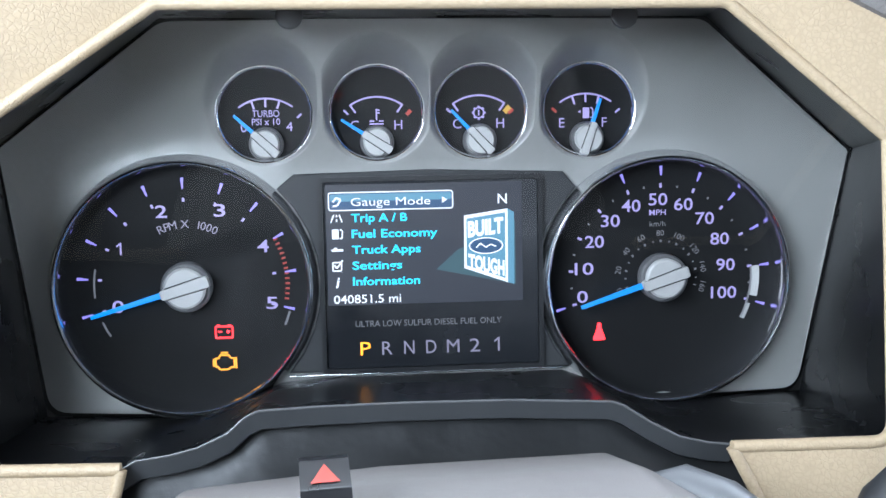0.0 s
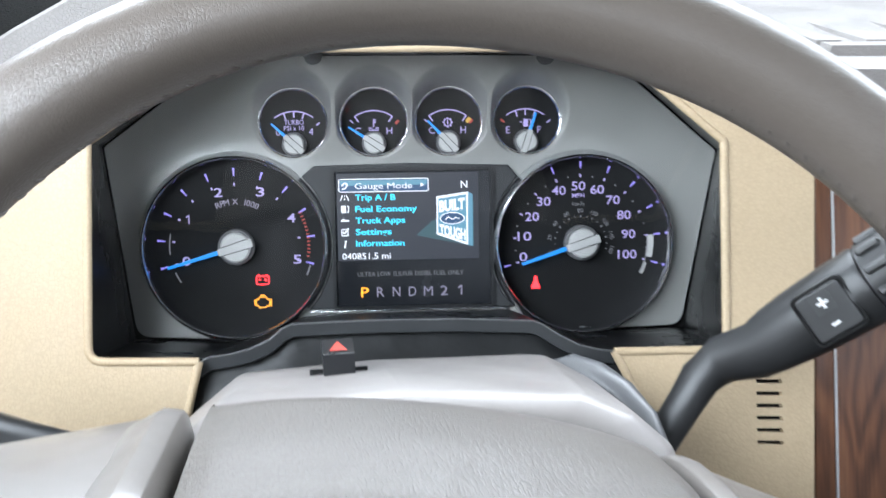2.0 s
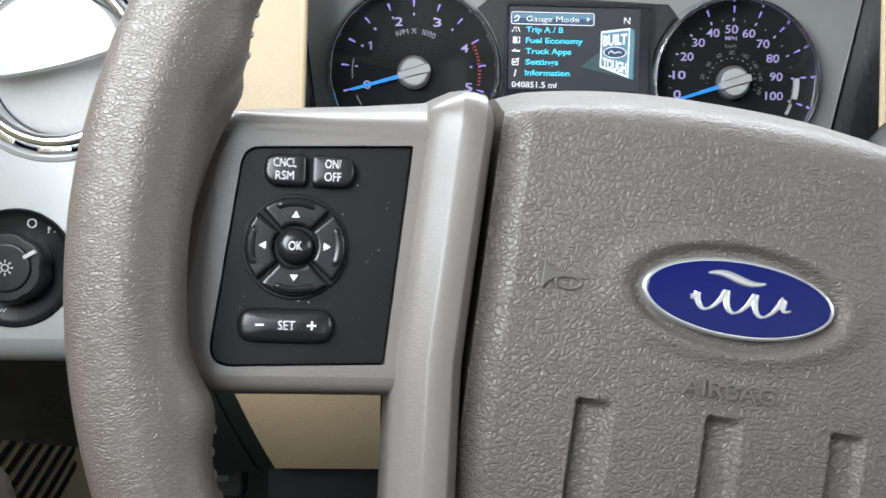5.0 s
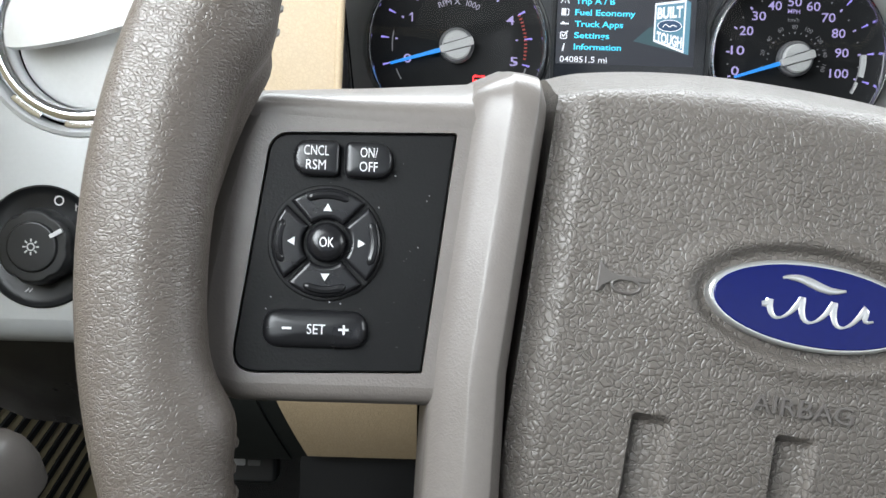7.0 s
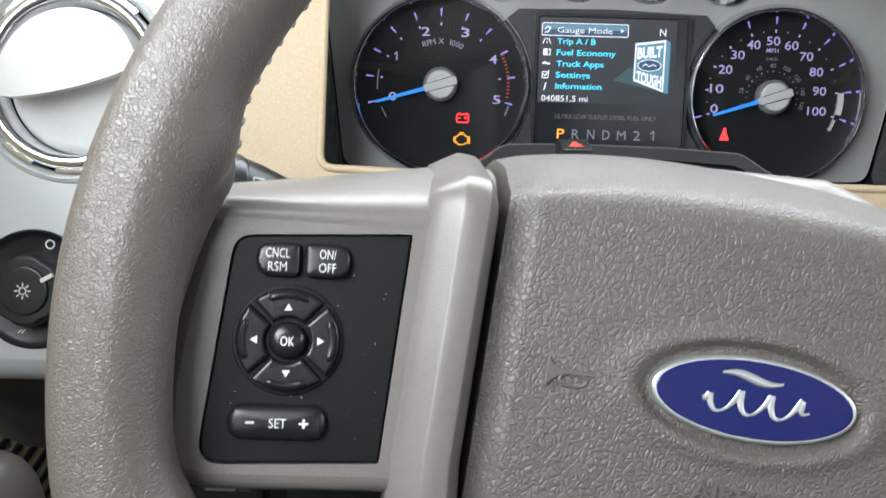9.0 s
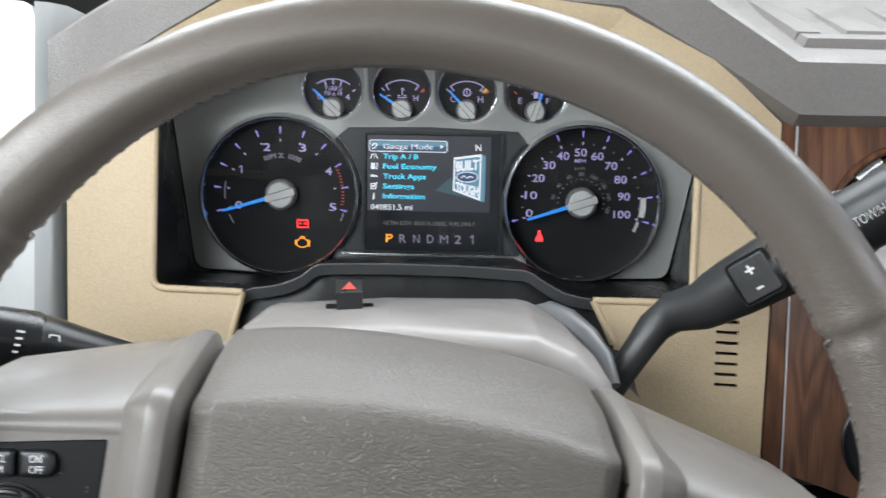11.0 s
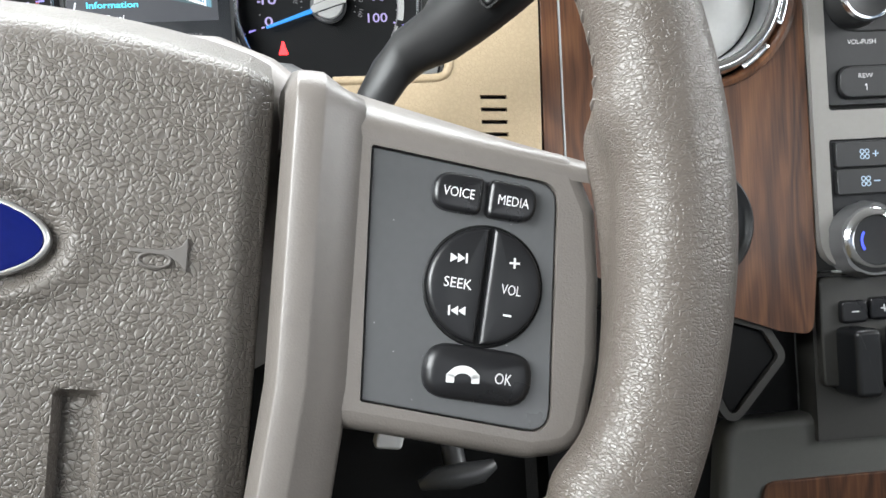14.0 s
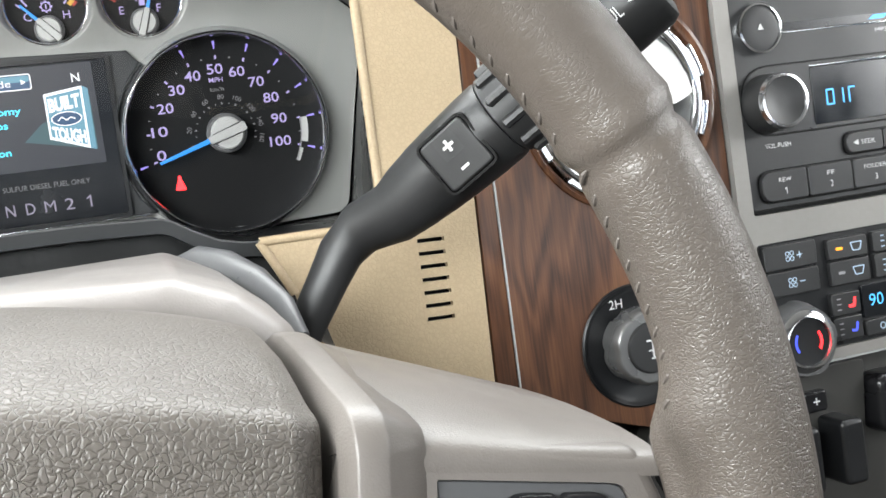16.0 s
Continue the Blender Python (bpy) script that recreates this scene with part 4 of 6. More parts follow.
def kick_panel():
    k = thing("kick_panel", DASH, (-240, -180, 0), "dark grey lower dash panel beside the beige trim", "dash panel")
    def sheet(left, right, sink):
        rows = []
        for j in range(13):
            y = -100 - 136 * j / 12
            z = -6 - sink - 57 * max(0.0, (-138 - y) / 93) ** 2
            front = [(left(y) + (right(y) - left(y)) * q / 5 + 240, y + 180, z) for q in range(6)]
            rows.append(front + [(x, yy + 1, z - 3) for x, yy, z in front[::-1]])
        return Shape().rings(rows)
    edge = lambda y: -213 + 0.353 * (-138 - y)
    part("panel", sheet(lambda y: -276, lambda y: edge(y) - 15, 0), KICK, k, "", 50)
    part("border", sheet(lambda y: edge(y) - 15, edge, 3), KICK, k, "sunken border", 50)
    return k


def brake_release():
    b = thing("brake_release", DASH, (-236, -250, -120), "black parking brake release handle with a pale printed strip", "handle")
    part("grip", Shape().prism(rounded([(-30, -14), (26, -14), (26, 4), (12, 15), (-18, 15), (-30, 4)], (5, 5, 6, 8, 8, 6)), -16, 0, 3), BLACKSATIN, b, "", 40)
    part("printed_strip", Shape().prism(rect(20, 4.2, 0.8, (-4, 0)), 0, 0.3), PRINTGREY, b, "", 0)
    part("printed_strip", Shape().prism(rect(8, 3.6, 0.8, (11.5, -0.3)), 0, 0.25), HUBDARK, b, "worn strip", 0)
    return b


def dashboard_top():
    d = thing("dashboard_top", DASH, (0, 0, 0), "taupe grained dashboard top and gauge hood", "dashboard")
    low = [(-223, 66), (-186, 89), (-155, 108), (-120, 129), (-60, 132), (0, 133), (60, 131), (112, 127), (166, 97), (215.5, 66.2), (400, 66), (640, 66)]
    high = [(-223, 103), (-195, 121), (-160, 141), (-122, 161), (-60, 165), (0, 166), (60, 164), (122, 158), (165, 131), (214, 99.5), (400, 98), (640, 98)]
    under = [(x, y - 7, -3) for x, y in low]
    front = [(x, y, 12) for x, y in low]
    brow = [(x, y - 3, 13) for x, y in high]
    ridge = [(x, y, 10) for x, y in high]
    inv = DASH.inverted().to_3x3()
    back1 = [tuple(Vector((x, y, 10)) + inv @ Vector((0, 120, 2))) for x, y in high]
    back2 = [tuple(Vector((x * 1.02, 104, 10)) + inv @ Vector((0, 480, 20))) for x, y in high]
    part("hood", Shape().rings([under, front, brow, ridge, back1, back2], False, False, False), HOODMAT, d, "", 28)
    end = [under[0], front[0], brow[0], ridge[0], back1[0], back2[0]]
    part("hood_end", Shape().add(end + [(-221, 40, -120)], [(0, 1, 2, 3, 4, 5, 6)]), HOODMAT, d)
    at = lambda x, fwd, up: tuple(Vector((x, 98, 10)) + inv @ Vector((0, fwd, up)))
    def strip(x0, x1, f0, f1, z0, z1):
        p = [at(x0, f0, z0), at(x1, f0, z0), at(x1, f1, z0), at(x0, f1, z0)]
        q = [at(x0 + 3, f0 + 3, z1), at(x1 - 3, f0 + 3, z1), at(x1 - 3, f1 - 3, z1), at(x0 + 3, f1 - 3, z1)]
        return Shape().rings([p, q])
    part("tray_rim", strip(225, 640, 26, 46, 0, 7), HOODMAT, d)
    part("tray_rim", strip(225, 245, 46, 260, 0, 7), HOODMAT, d)
    for k in range(4):
        part("tray_rib", strip(262 + 44 * k, 292 + 44 * k, 62, 240, 0, 5), HOODMAT, d)
    return d


def vent(name, at, label, surround, tilt):
    """A round vent: toothed chrome ring in a dished surround, a pale ball with a tilting lid."""
    v = thing(name, DASH, (*at, 0), label, "air vent", "round dashboard vents")
    part("socket", Shape().lathe([(53, -34), (53, -6)], 56, (0, 0, 0), (True, False)), BLACK, v)
    part("surround", Shape().lathe([(56.2, -1), (55.6, 1.6), (53.6, 2.2), (51.6, 0.2), (50.4, -7)], 72, (0, 0, 0), (False, False)), surround, v, "", 60)
    part("ring", Shape().lathe([(40.2, -16), (40.8, -2.0), (42.0, 1.6), (45.5, 2.6), (48.6, 0.8), (49.2, -7)], 72, (0, 0, 0), (False, False)), CHROME, v, "bright chrome ring", 60)
    for k in range(10):
        a = k * 36 + 9
        part("ring_tooth", Shape().prism(inset(sector(46.6, 51.6, a, a + 22, n=6), 0.1), -7, 1.2, 1.4, 2), CHROME, v)
    part("ball", Shape().lathe([(40.0, -18), (38.4, -14), (34, -9.5), (25, -5), (12, -2.2), (0.2, -1.4)], 56), VENTWHITE, v, "pale grey swivelling ball")
    rows, n, m = [], 30, 12
    c, s = math.cos(radians(tilt)), math.sin(radians(tilt))
    for j in range(-1, m + 1):
        row = []
        for i in range(n + 1):
            x = 37.4 * (-1 + 2 * i / n)
            y0 = -7.0 * (1 - (x / 38) ** 2) ** 0.7 - 1.5
            y1 = max(y0 + 0.6, math.sqrt(max(0, 38 ** 2 - x * x)) * 0.985)
            y = y0 + (y1 - y0) * max(0, j) / m
            z = 9.5 * (1 - (x * x + y * y) / 38 ** 2) + 0.5 + 8.5 * (1 - (y + 8) / 46)
            row.append((x * c - y * s, x * s + y * c, z if j >= 0 else z - 7.5))
        rows.append(row)
    part("lid", Shape().rings(rows, False, False, False), VENTWHITE, v, "pale grey tilting lid", 45)
    return v


def left_panel():
    p = thing("side_panel", DASH, (-330, 0, 0), "silver painted dash panel beside the driver's door", "trim panel")
    loop = rounded([(-118, -138), (-40, -151), (70, -151), (94, -134), (94, 126), (-118, 126)], (4, 10, 20, 16, 10, 4))
    part("panel", pierced(loop, [circle(55, 56, (31.6, 0.2)), circle(31.5, 40, (14, -113))], lambda x, y: 0, 5), PANELSILVER, p, "", 30)
    edge = [[(94, -150, 0), (94, 126, 0)], [(101, -150, -3), (101, 126, -3)], [(108.5, -150, -14), (108.5, 126, -14)], [(109.5, -150, -40), (109.5, 126, -40)]]
    part("return_edge", Shape().rings(edge, False, False, False), PANELSILVER, p)
    low = [(-118, -138), (-40, -151), (94, -151), (109, -151)]
    curl = [[(x, y - dy, z - (14 if x > 100 else 0)) for x, y in low] for dy, z in ((0, 0), (4.5, -0.8), (8.5, -3.2), (11.5, -7.5), (13, -14))]
    part("rolled_edge", Shape().rings(curl, False, False, False), PANELSILVER, p, "", 60)
    under = [curl[-1], [(-118, -196, -120), (-40, -226, -120), (94, -236, -110), (130, -240, -100)]]
    part("under_edge", Shape().rings(under, False, False, False), BLACKSATIN, p)
    return p


def rotary(name, at, label, silver):
    """A round switch: dark dished plate, finger-grip knob and printed marks."""
    k = thing(name, DASH, (*at, 0), label, "switch")
    part("plate", Shape().lathe([(31.8, -9), (32.2, 0.6), (31.2, 1.4), (30, 0.4), (27, -2.2), (10, -2.6)], 48), BLACKSATIN, k)
    body = [(19.8 - (1.3 if i % 8 == 0 else 0.5 if i % 8 in (1, 7) else 0)) for i in range(48)]
    loops = []
    for f, z in ((1.0, -2), (1.0, 8), (0.93, 12), (0.86, 13)):
        loops.append([(f * body[i] * math.cos(2 * math.pi * i / 48), f * body[i] * math.sin(2 * math.pi * i / 48), z) for i in range(48)])
    knob = part("knob", Shape().rings(loops), SATINGREY if silver else BLACKSATIN, k, "ribbed silver grey knob" if silver else "ribbed black knob")
    part("knob_cap", Shape().lathe([(13.2, 12.9), (12.6, 14.4), (11.6, 14.9)], 40), CHARCOAL if silver else BLACKSATIN, knob)
    a = 90 if silver else 30
    part("pointer_mark", Shape().prism(turned(rect(7, 2.2, 0.5, (14.2, 0)), a), 13, 15.2, 0.3), PRINT, knob)
    if silver:
        for txt, ang in (("2H", 112), ("4H", 72), ("4L", 38)):
            words(txt, 4.8, 24.8 * math.cos(radians(ang)), 24.6 * math.sin(radians(ang)), -1.4, PRINT, k, turn=0)
        part("axle_icon", strokes([(0, -5, 0, 4), (-3, 4, 3, 4), (-2.5, -1, 2.5, -1), (-1.5, -5, 1.5, -5)], 0.8, 14.9, 15.1), PRINT, knob, smooth=0)
    else:
        part("lamp_icon", strokes([(4.2 * math.cos(q * math.pi / 4), 4.2 * math.sin(q * math.pi / 4), 2.6 * math.cos(q * math.pi / 4), 2.6 * math.sin(q * math.pi / 4)) for q in range(8)], 0.7, 14.9, 15.1), PRINT, knob, smooth=0)
        part("lamp_icon", polyline(circle(1.8, 14), 0.6, 14.9, 15.1, True), PRINT, knob, smooth=0)
        part("printed_mark", polyline(circle(2.3, 16, (7.5, 24.2)), 0.7, -1.6, -1.4, True), PRINT, k, smooth=0)
        part("printed_mark", strokes([(16.4, 19, 16.4, 23), (16.4, 23, 18, 22), (18, 22, 16.4, 21), (19.4, 22.4, 21.4, 22.8), (19.4, 21, 21.4, 21), (19.4, 19.8, 21.4, 19.2)], 0.6, -1.6, -1.4), PRINT, k, smooth=0)
        part("printed_mark", strokes([(-9, -24, -7, -22), (-7, -24, -5, -22)], 0.7, -1.6, -1.4), PRINT, k, smooth=0)
    return k


def wood_panel():
    w = thing("wood_panel", DASH, (280, -60, 0), "dark walnut veneer dash panel with round vent", "trim panel")
    main = rounded([(-63, -88), (12, -114), (48, -127.5), (66, -130.5), (70, -97), (70, 126), (-60.5, 126)], (2, 12, 4, 6, 2, 2, 2))
    part("panel", pierced(main, [circle(55, 56, (12, 57)), circle(31.8, 40, (4, -68))], lambda x, y: 0, 5), WOOD, w, "", 30)
    part("panel_strip", Shape().prism([(-75.5, -90), (-64, -90), (-61.5, 126), (-69.5, 126)], -5, -0.6, 0.6), WOOD, w)
    part("bright_line", Shape().prism([(-63.9, -89), (-63.1, -89), (-60.6, 126), (-61.4, 126)], -5, 0.1), PANELSILVER, w)
    part("pocket", Shape().prism(rounded([(5, -140), (20, -172), (48, -141), (40, -127), (8, -116)], 4), -40, -6, 2), BLACK, w, "dark storage pocket")
    rim = rounded([(5, -140), (20, -172), (48, -141), (40, -127), (8, -116)], 4)
    wide = inset(rim, -4)
    part("pocket_rim", pierced(wide, [rim], lambda x, y: -3.5, 12), LOWERGREY, w, "dark grey rim of the pocket", 40)
    part("under_panel", Shape().box(-75, 70, -290, -112, -60, -30), BLACK, w)
    return w


def pill(w, h, r, at, z0, z1, b=1.4, turn=0.0, dome=0.0):
    return Shape().prism(turned(rect(w, h, r), turn, at), z0, z1 - dome, b, dome=dome)


def fan_icon(x, y, z):
    s = Shape()
    for dx, dy in ((-1.4, 1.4), (1.4, 1.4), (-1.4, -1.4), (1.4, -1.4)):
        q = polyline(circle(1.15, 10, (x + dx, y + dy)), 0.45, z, z + 0.15, True)
        s.add(q.v, q.f)
    return s


def centre_stack():
    c = thing("centre_stack", DASH, (455, -50, 0), "grey painted centre stack trim", "console")
    outer = rounded([(-104, -107), (120, -107), (120, 114), (-104, 114)], (20, 4, 4, 2))
    holes = [rect(204, 133, 2, (7, 44)), rounded([(-96, -101), (110, -101), (110, -38), (-96, -38)], (14, 3, 2, 2))]
    part("fascia", pierced(outer, holes, lambda x, y: 3.5, 7), STACKGREY, c, "", 30)
    part("fascia_line", Shape().box(-96, 112, -108.2, -107.2, -2, 3.6), PANELSILVER, c)
    return c


def radio():
    r = thing("car_radio", DASH, (461, -5, 0), "charcoal car radio with chrome-ringed knobs", "radio")
    part("faceplate", Shape().prism(rect(201, 130, 2, (0, 0)), -6, 2.4, 0.6), CHARCOAL, r)
    e = part("eject_button", Shape().lathe([(12.2, 2), (12.2, 6), (9, 6.8), (4, 6.2)], 40, (-84.8, 31, 0)), CHARCOAL, r)
    part("button_ring", Shape().lathe([(11.6, 5.6), (12.2, 7.0), (13.2, 6.6), (13.6, 2)], 44, (-84.8, 31, 0), (False, False)), CHROME, e, "chrome ring", 60)
    part("eject_mark", Shape().prism([(-86.4, 30), (-83.2, 30), (-84.8, 33.2)], 6.0, 6.9), PRINT, e, smooth=0)
    part("disc_slot", Shape().box(-69, 96, 28.6, 33, 2.4, 2.7), SCREENBLACK, r, "black disc slot")
    part("slot_line", Shape().box(-69, 96, 27.6, 28.4, 2.4, 3.2, 0.2), CHROME, r)
    part("slot_light", Shape().prism([(-12, 30), (-2, 30), (2, 32.4), (-8, 32.4)], 2.7, 2.8), L_ICE, r, "blue lit mark", 0)
    words("MP3", 2.2, -4, 24.0, 2.4, PRINT, r, width=8)
    v = part("volume_knob", Shape().lathe([(16, 2), (15.6, 5), (14.6, 17), (12.6, 18.2), (8, 17.4), (3, 16.8)], 48, (-84, -9, 0)), CHARCOAL, r, "charcoal volume knob")
    part("knob_ring", Shape().lathe([(12.2, 17.6), (12.8, 19.2), (14.0, 19.0), (14.8, 16.4)], 48, (-84, -9, 0), (False, False)), CHROME, v, "chrome ring", 60)
    part("surround_gap", Shape().prism(rounded([(-99.5, -26.6), (96.6, -26.6), (96.6, 11.6), (-99.5, 11.6)], (18.6, 2, 2, 18.6)), 2.4, 2.6), BLACK, r)
    part("display_surround", Shape().prism(rounded([(-98.5, -25.8), (96, -25.8), (96, 10.8), (-98.5, 10.8)], (18, 2, 2, 18)), 2.4, 3.0, 0.4), CHARCOAL, r)
    part("preset_gap", Shape().prism(rounded([(-96, -62.4), (82.4, -62.4), (82.4, -44.1), (-96, -44.1)], (7.6, 7.6, 7.6, 7.6)), 2.4, 2.7), BLACK, r)
    part("seek_gap", Shape().prism(rounded([(-38.9, -42.9), (37.2, -42.9), (37.2, -29.6), (-38.9, -29.6)], (5.6, 2, 2, 5.6)), 2.4, 2.7), BLACK, r)
    d = part("display_window", Shape().prism(rect(150, 31, 1, (20, -8)), 2.9, 3.5, 0.3), SCREENBLACK, r, "glossy black radio display")
    part("window_line", Shape().box(-55, 95, 8, 9.2, 2.9, 4.0, 0.3), CHROME, d)
    for k, lines in enumerate((((0, 0, 0, 8), (4.4, 0, 4.4, 8), (0, 8, 4.4, 8), (0, 0, 4.4, 0)), ((3.4, 0, 3.4, 8),), ((0, 0, 0, 8), (0, 8, 4, 8)))):
        x = -46 + 7.4 * k
        part("clock_bar", strokes([(x + p, -13.5 + q, x + r2, -13.5 + v) for p, q, r2, v in lines], 0.9, 3.5, 3.65), L_ICE, d, smooth=0)
    words("VOL-PUSH", 2.6, -80, -31.5, 2.4, PRINT, r, width=16)
    for i, (a, b) in enumerate((("REW", "1"), ("FF", "2"), ("FOLDER", "3"), ("", "4"), ("", "5"), ("", "6"))):
        x0, x1 = -95 + 29.6 * i, -95 + 29.6 * i + 28.8
        rr = (7, 1.8, 1.8, 7) if i == 0 else (1.8, 7, 7, 1.8) if i == 5 else 1.8
        k = part("preset_button", Shape().prism(rounded([(x0, -61.5), (x1, -61.5), (x1, -45), (x0, -45)], rr), 2.4, 5.6, 0.9), CHARCOAL, r)
        if a:
            words(a, 2.4, (x0 + x1) / 2, -50, 5.6, PRINT, k, width=8.0 if a == "REW" else 5.0 if a == "FF" else 15)
            if b == "1":
                part("lettering", figure_one(3.4, (x0 + x1) / 2, -56, 5.6), PRINT, k, smooth=0)
            else:
                words(b, 3.4, (x0 + x1) / 2, -56, 5.6, PRINT, k)
    for i, t in enumerate(("SEEK", "TEXT", "")):
        x0, x1 = -38 + 25 * i, -38 + 25 * i + 24.2
        k = part("seek_button", Shape().prism(rounded([(x0, -42), (x1, -42), (x1, -30.5), (x0, -30.5)], (5, 1.8, 1.8, 5) if i == 0 else 1.8), 2.4, 5.4, 0.9), CHARCOAL, r)
        if t:
            words(t, 2.6, (x0 + x1) / 2 + 2, -36.2, 5.4, PRINT, k, width=9.5)
        if i == 0:
            part("seek_mark", Shape().prism([(x0 + 4, -36.2), (x0 + 7.4, -37.8), (x0 + 7.4, -34.6)], 5.4, 5.6), PRINT, k, smooth=0)
    return r


def climate():
    c = thing("climate_control", DASH, (461, -120, 0), "dark climate control panel with lit keys", "control panel")
    part("plate", Shape().prism(rounded([(-101, -31), (103, -31), (103, 32), (-101, 32)], (14, 3, 2, 2)), -6, 1.5, 0.5), BLACKSATIN, c)
    def key(x0, x1, y0, y1, rr=1.6):
        return part("key", Shape().prism(rounded([(x0, y0), (x1, y0), (x1, y1), (x0, y1)], rr), 1.5, 4.6, 0.8), CHARCOAL, c)
    k = key(-99, -65.5, 16.8, 30.5)
    part("fan_icon", fan_icon(-83, 23.6, 4.6), L_IND, k, smooth=0)
    part("plus_icon", strokes([(-78.5, 23.6, -75.1, 23.6), (-76.8, 21.9, -76.8, 25.3)], 0.6, 4.6, 4.8), L_IND, k, smooth=0)
    k = key(-99, -65.5, 2.4, 16.0)
    part("fan_icon", fan_icon(-83, 9.2, 4.6), L_IND, k, smooth=0)
    part("minus_icon", strokes([(-78.5, 9.2, -75.1, 9.2)], 0.6, 4.6, 4.8), L_IND, k, smooth=0)
    for x0 in (-58, -28):
        for y0, y1 in ((16.8, 28.4), (2.4, 16.0)):
            k = key(x0, x0 + 26, y0, y1)
            ym = (y0 + y1) / 2
            if x0 == -58:
                part("screen_icon", polyline([(-42, ym - 2.2), (-43.4, ym + 2.2), (-36, ym + 2.2), (-37.4, ym - 2.2)], 0.6, 4.6, 4.8, True), L_IND, k, smooth=0)
                part("indicator", Shape().prism(rect(4.4, 1.6, 0.6, (-51, ym)), 4.6, 4.8), L_AMBER if y0 > 10 else PRINTGREY, k, smooth=0)
            else:
                part("indicator", strokes([(-23, ym + q, -20.6, ym + q) for q in (-3, 0, 3)], 0.6, 4.6, 4.8), L_IND, k, smooth=0)
    for y0, y1, m in ((-14.0, -1.6, L_RED), (-28.0, -15.0, L_SEATBLUE)):
        k = key(-60, -41, y0, y1)
        ym = (y0 + y1) / 2
        part("seat_icon", polyline([(-48.8, ym - 1.6), (-45.6, ym - 2.0), (-44.6, ym + 2.6)], 1.3, 4.6, 4.8), m, k, smooth=0)
        part("indicator", strokes([(-56.5, ym + q, -54, ym + q) for q in (-3, 0, 3)], 0.6, 4.6, 4.8), PRINTGREY, k, smooth=0)
    part("display_window", Shape().prism(rect(66, 18, 1, (-6, -9)), 1.5, 4.0, 0.4), SCREENBLACK, c, "black temperature display")
    words("90", 7.0, -30, -8.6, 4.0, L_ICE, c, width=9.5)
    part("display_line", strokes([(-20, -13, -20, -3), (-20, -12, -12, -12)], 0.6, 4.0, 4.2), L_ICE, c, smooth=0)
    k = key(-39, -17, -28.5, -19.5)
    part("power_icon", polyline(circle(1.7, 14, (-28, -24)), 0.5, 4.6, 4.8, True), L_IND, k, smooth=0)
    loops = []
    for f, z in ((1.0, 1), (0.96, 9), (0.90, 13.5)):
        loops.append([(-85 + f * (20.4 + (0.9 if (i // 4) % 3 == 0 else 0)) * math.cos(2 * math.pi * i / 60), -22 + f * (20.4 + (0.9 if (i // 4) % 3 == 0 else 0)) * math.sin(2 * math.pi * i / 60), z) for i in range(60)])
    t = part("temperature_knob", Shape().rings(loops), HUBDARK, c, "charcoal temperature knob")
    part("knob_ring", Shape().lathe([(12.6, 14), (13.2, 15.8), (15.2, 15.4), (17.6, 13.0)], 48, (-85, -22, 0), (False, False)), CHROME, t, "chrome ring", 60)
    part("knob_cap", Shape().lathe([(12.8, 13.6), (12.6, 14.6), (5, 14.2)], 40, (-85, -22, 0)), BLACKSATIN, t)
    part("cold_mark", Shape().prism(sector(7.4, 8.6, 145, 215, (-85, -22)), 14.4, 14.9), L_SEATBLUE, t, smooth=0)
    part("warm_mark", Shape().prism(sector(7.4, 8.6, -35, 35, (-85, -22)), 14.4, 14.9), L_RED, t, smooth=0)
    return c


def lower_stack():
    b = thing("brake_controller", DASH, (385, -190, 0), "black trailer brake controller with squeeze lever", "controller")
    part("backing", Shape().box(-34, 190, -60, 31, -30, -10), LOWERGREY, b)
    part("fascia", Shape().prism(rounded([(-32, -30), (34, -30), (40, 29), (-32, 29)], 4), -12, -4, 1.5), LOWERGREY, b)
    k = part("plus_button", pill(15, 12, 2.5, (2, 11), -6, 0, 1.5), BUTTON, b)
    part("plus_icon", strokes([(0, 11, 4, 11), (2, 9, 2, 13)], 0.8, 0, 0.2), PRINT, k, smooth=0)
    k = part("minus_button", pill(15, 12, 2.5, (-14.5, 10), -6, 0, 1.5), BUTTON, b)
    part("minus_icon", strokes([(-16.5, 10, -12.5, 10)], 0.8, 0, 0.2), PRINT, k, smooth=0)
    part("squeeze_lever", Shape().prism(rounded([(4, -34), (19, -34), (19, 2), (4, 2)], 4), -8, 16, 3), BLACKSATIN, b)
    part("squeeze_lever", Shape().prism(rounded([(-24, -34), (-9, -34), (-9, 2), (-24, 2)], 4), -8, 16, 3), BLACKSATIN, b)
    k = part("aux_cover", pill(34, 34, 8, (56, 2), -10, 6, 4), BUTTON, b, "black socket cover")
    words("AUX", 4.0, 50, 6, 6, PRINT, k, width=11)
    o = thing("centre_console", DASH, (400, -290, -20), "grey lower console with wooden insert", "console")
    part("body", Shape().prism(rounded([(-112, -60), (200, -60), (200, 54), (-100, 54)], (6, 6, 6, 14)), -60, 6, 6), CONSOLE, o)
    part("insert", Shape().prism(rounded([(-98, -60), (190, -60), (190, 20), (-80, 20)], (2, 2, 2, 8)), 6, 8, 1), WOOD, o)
    return b


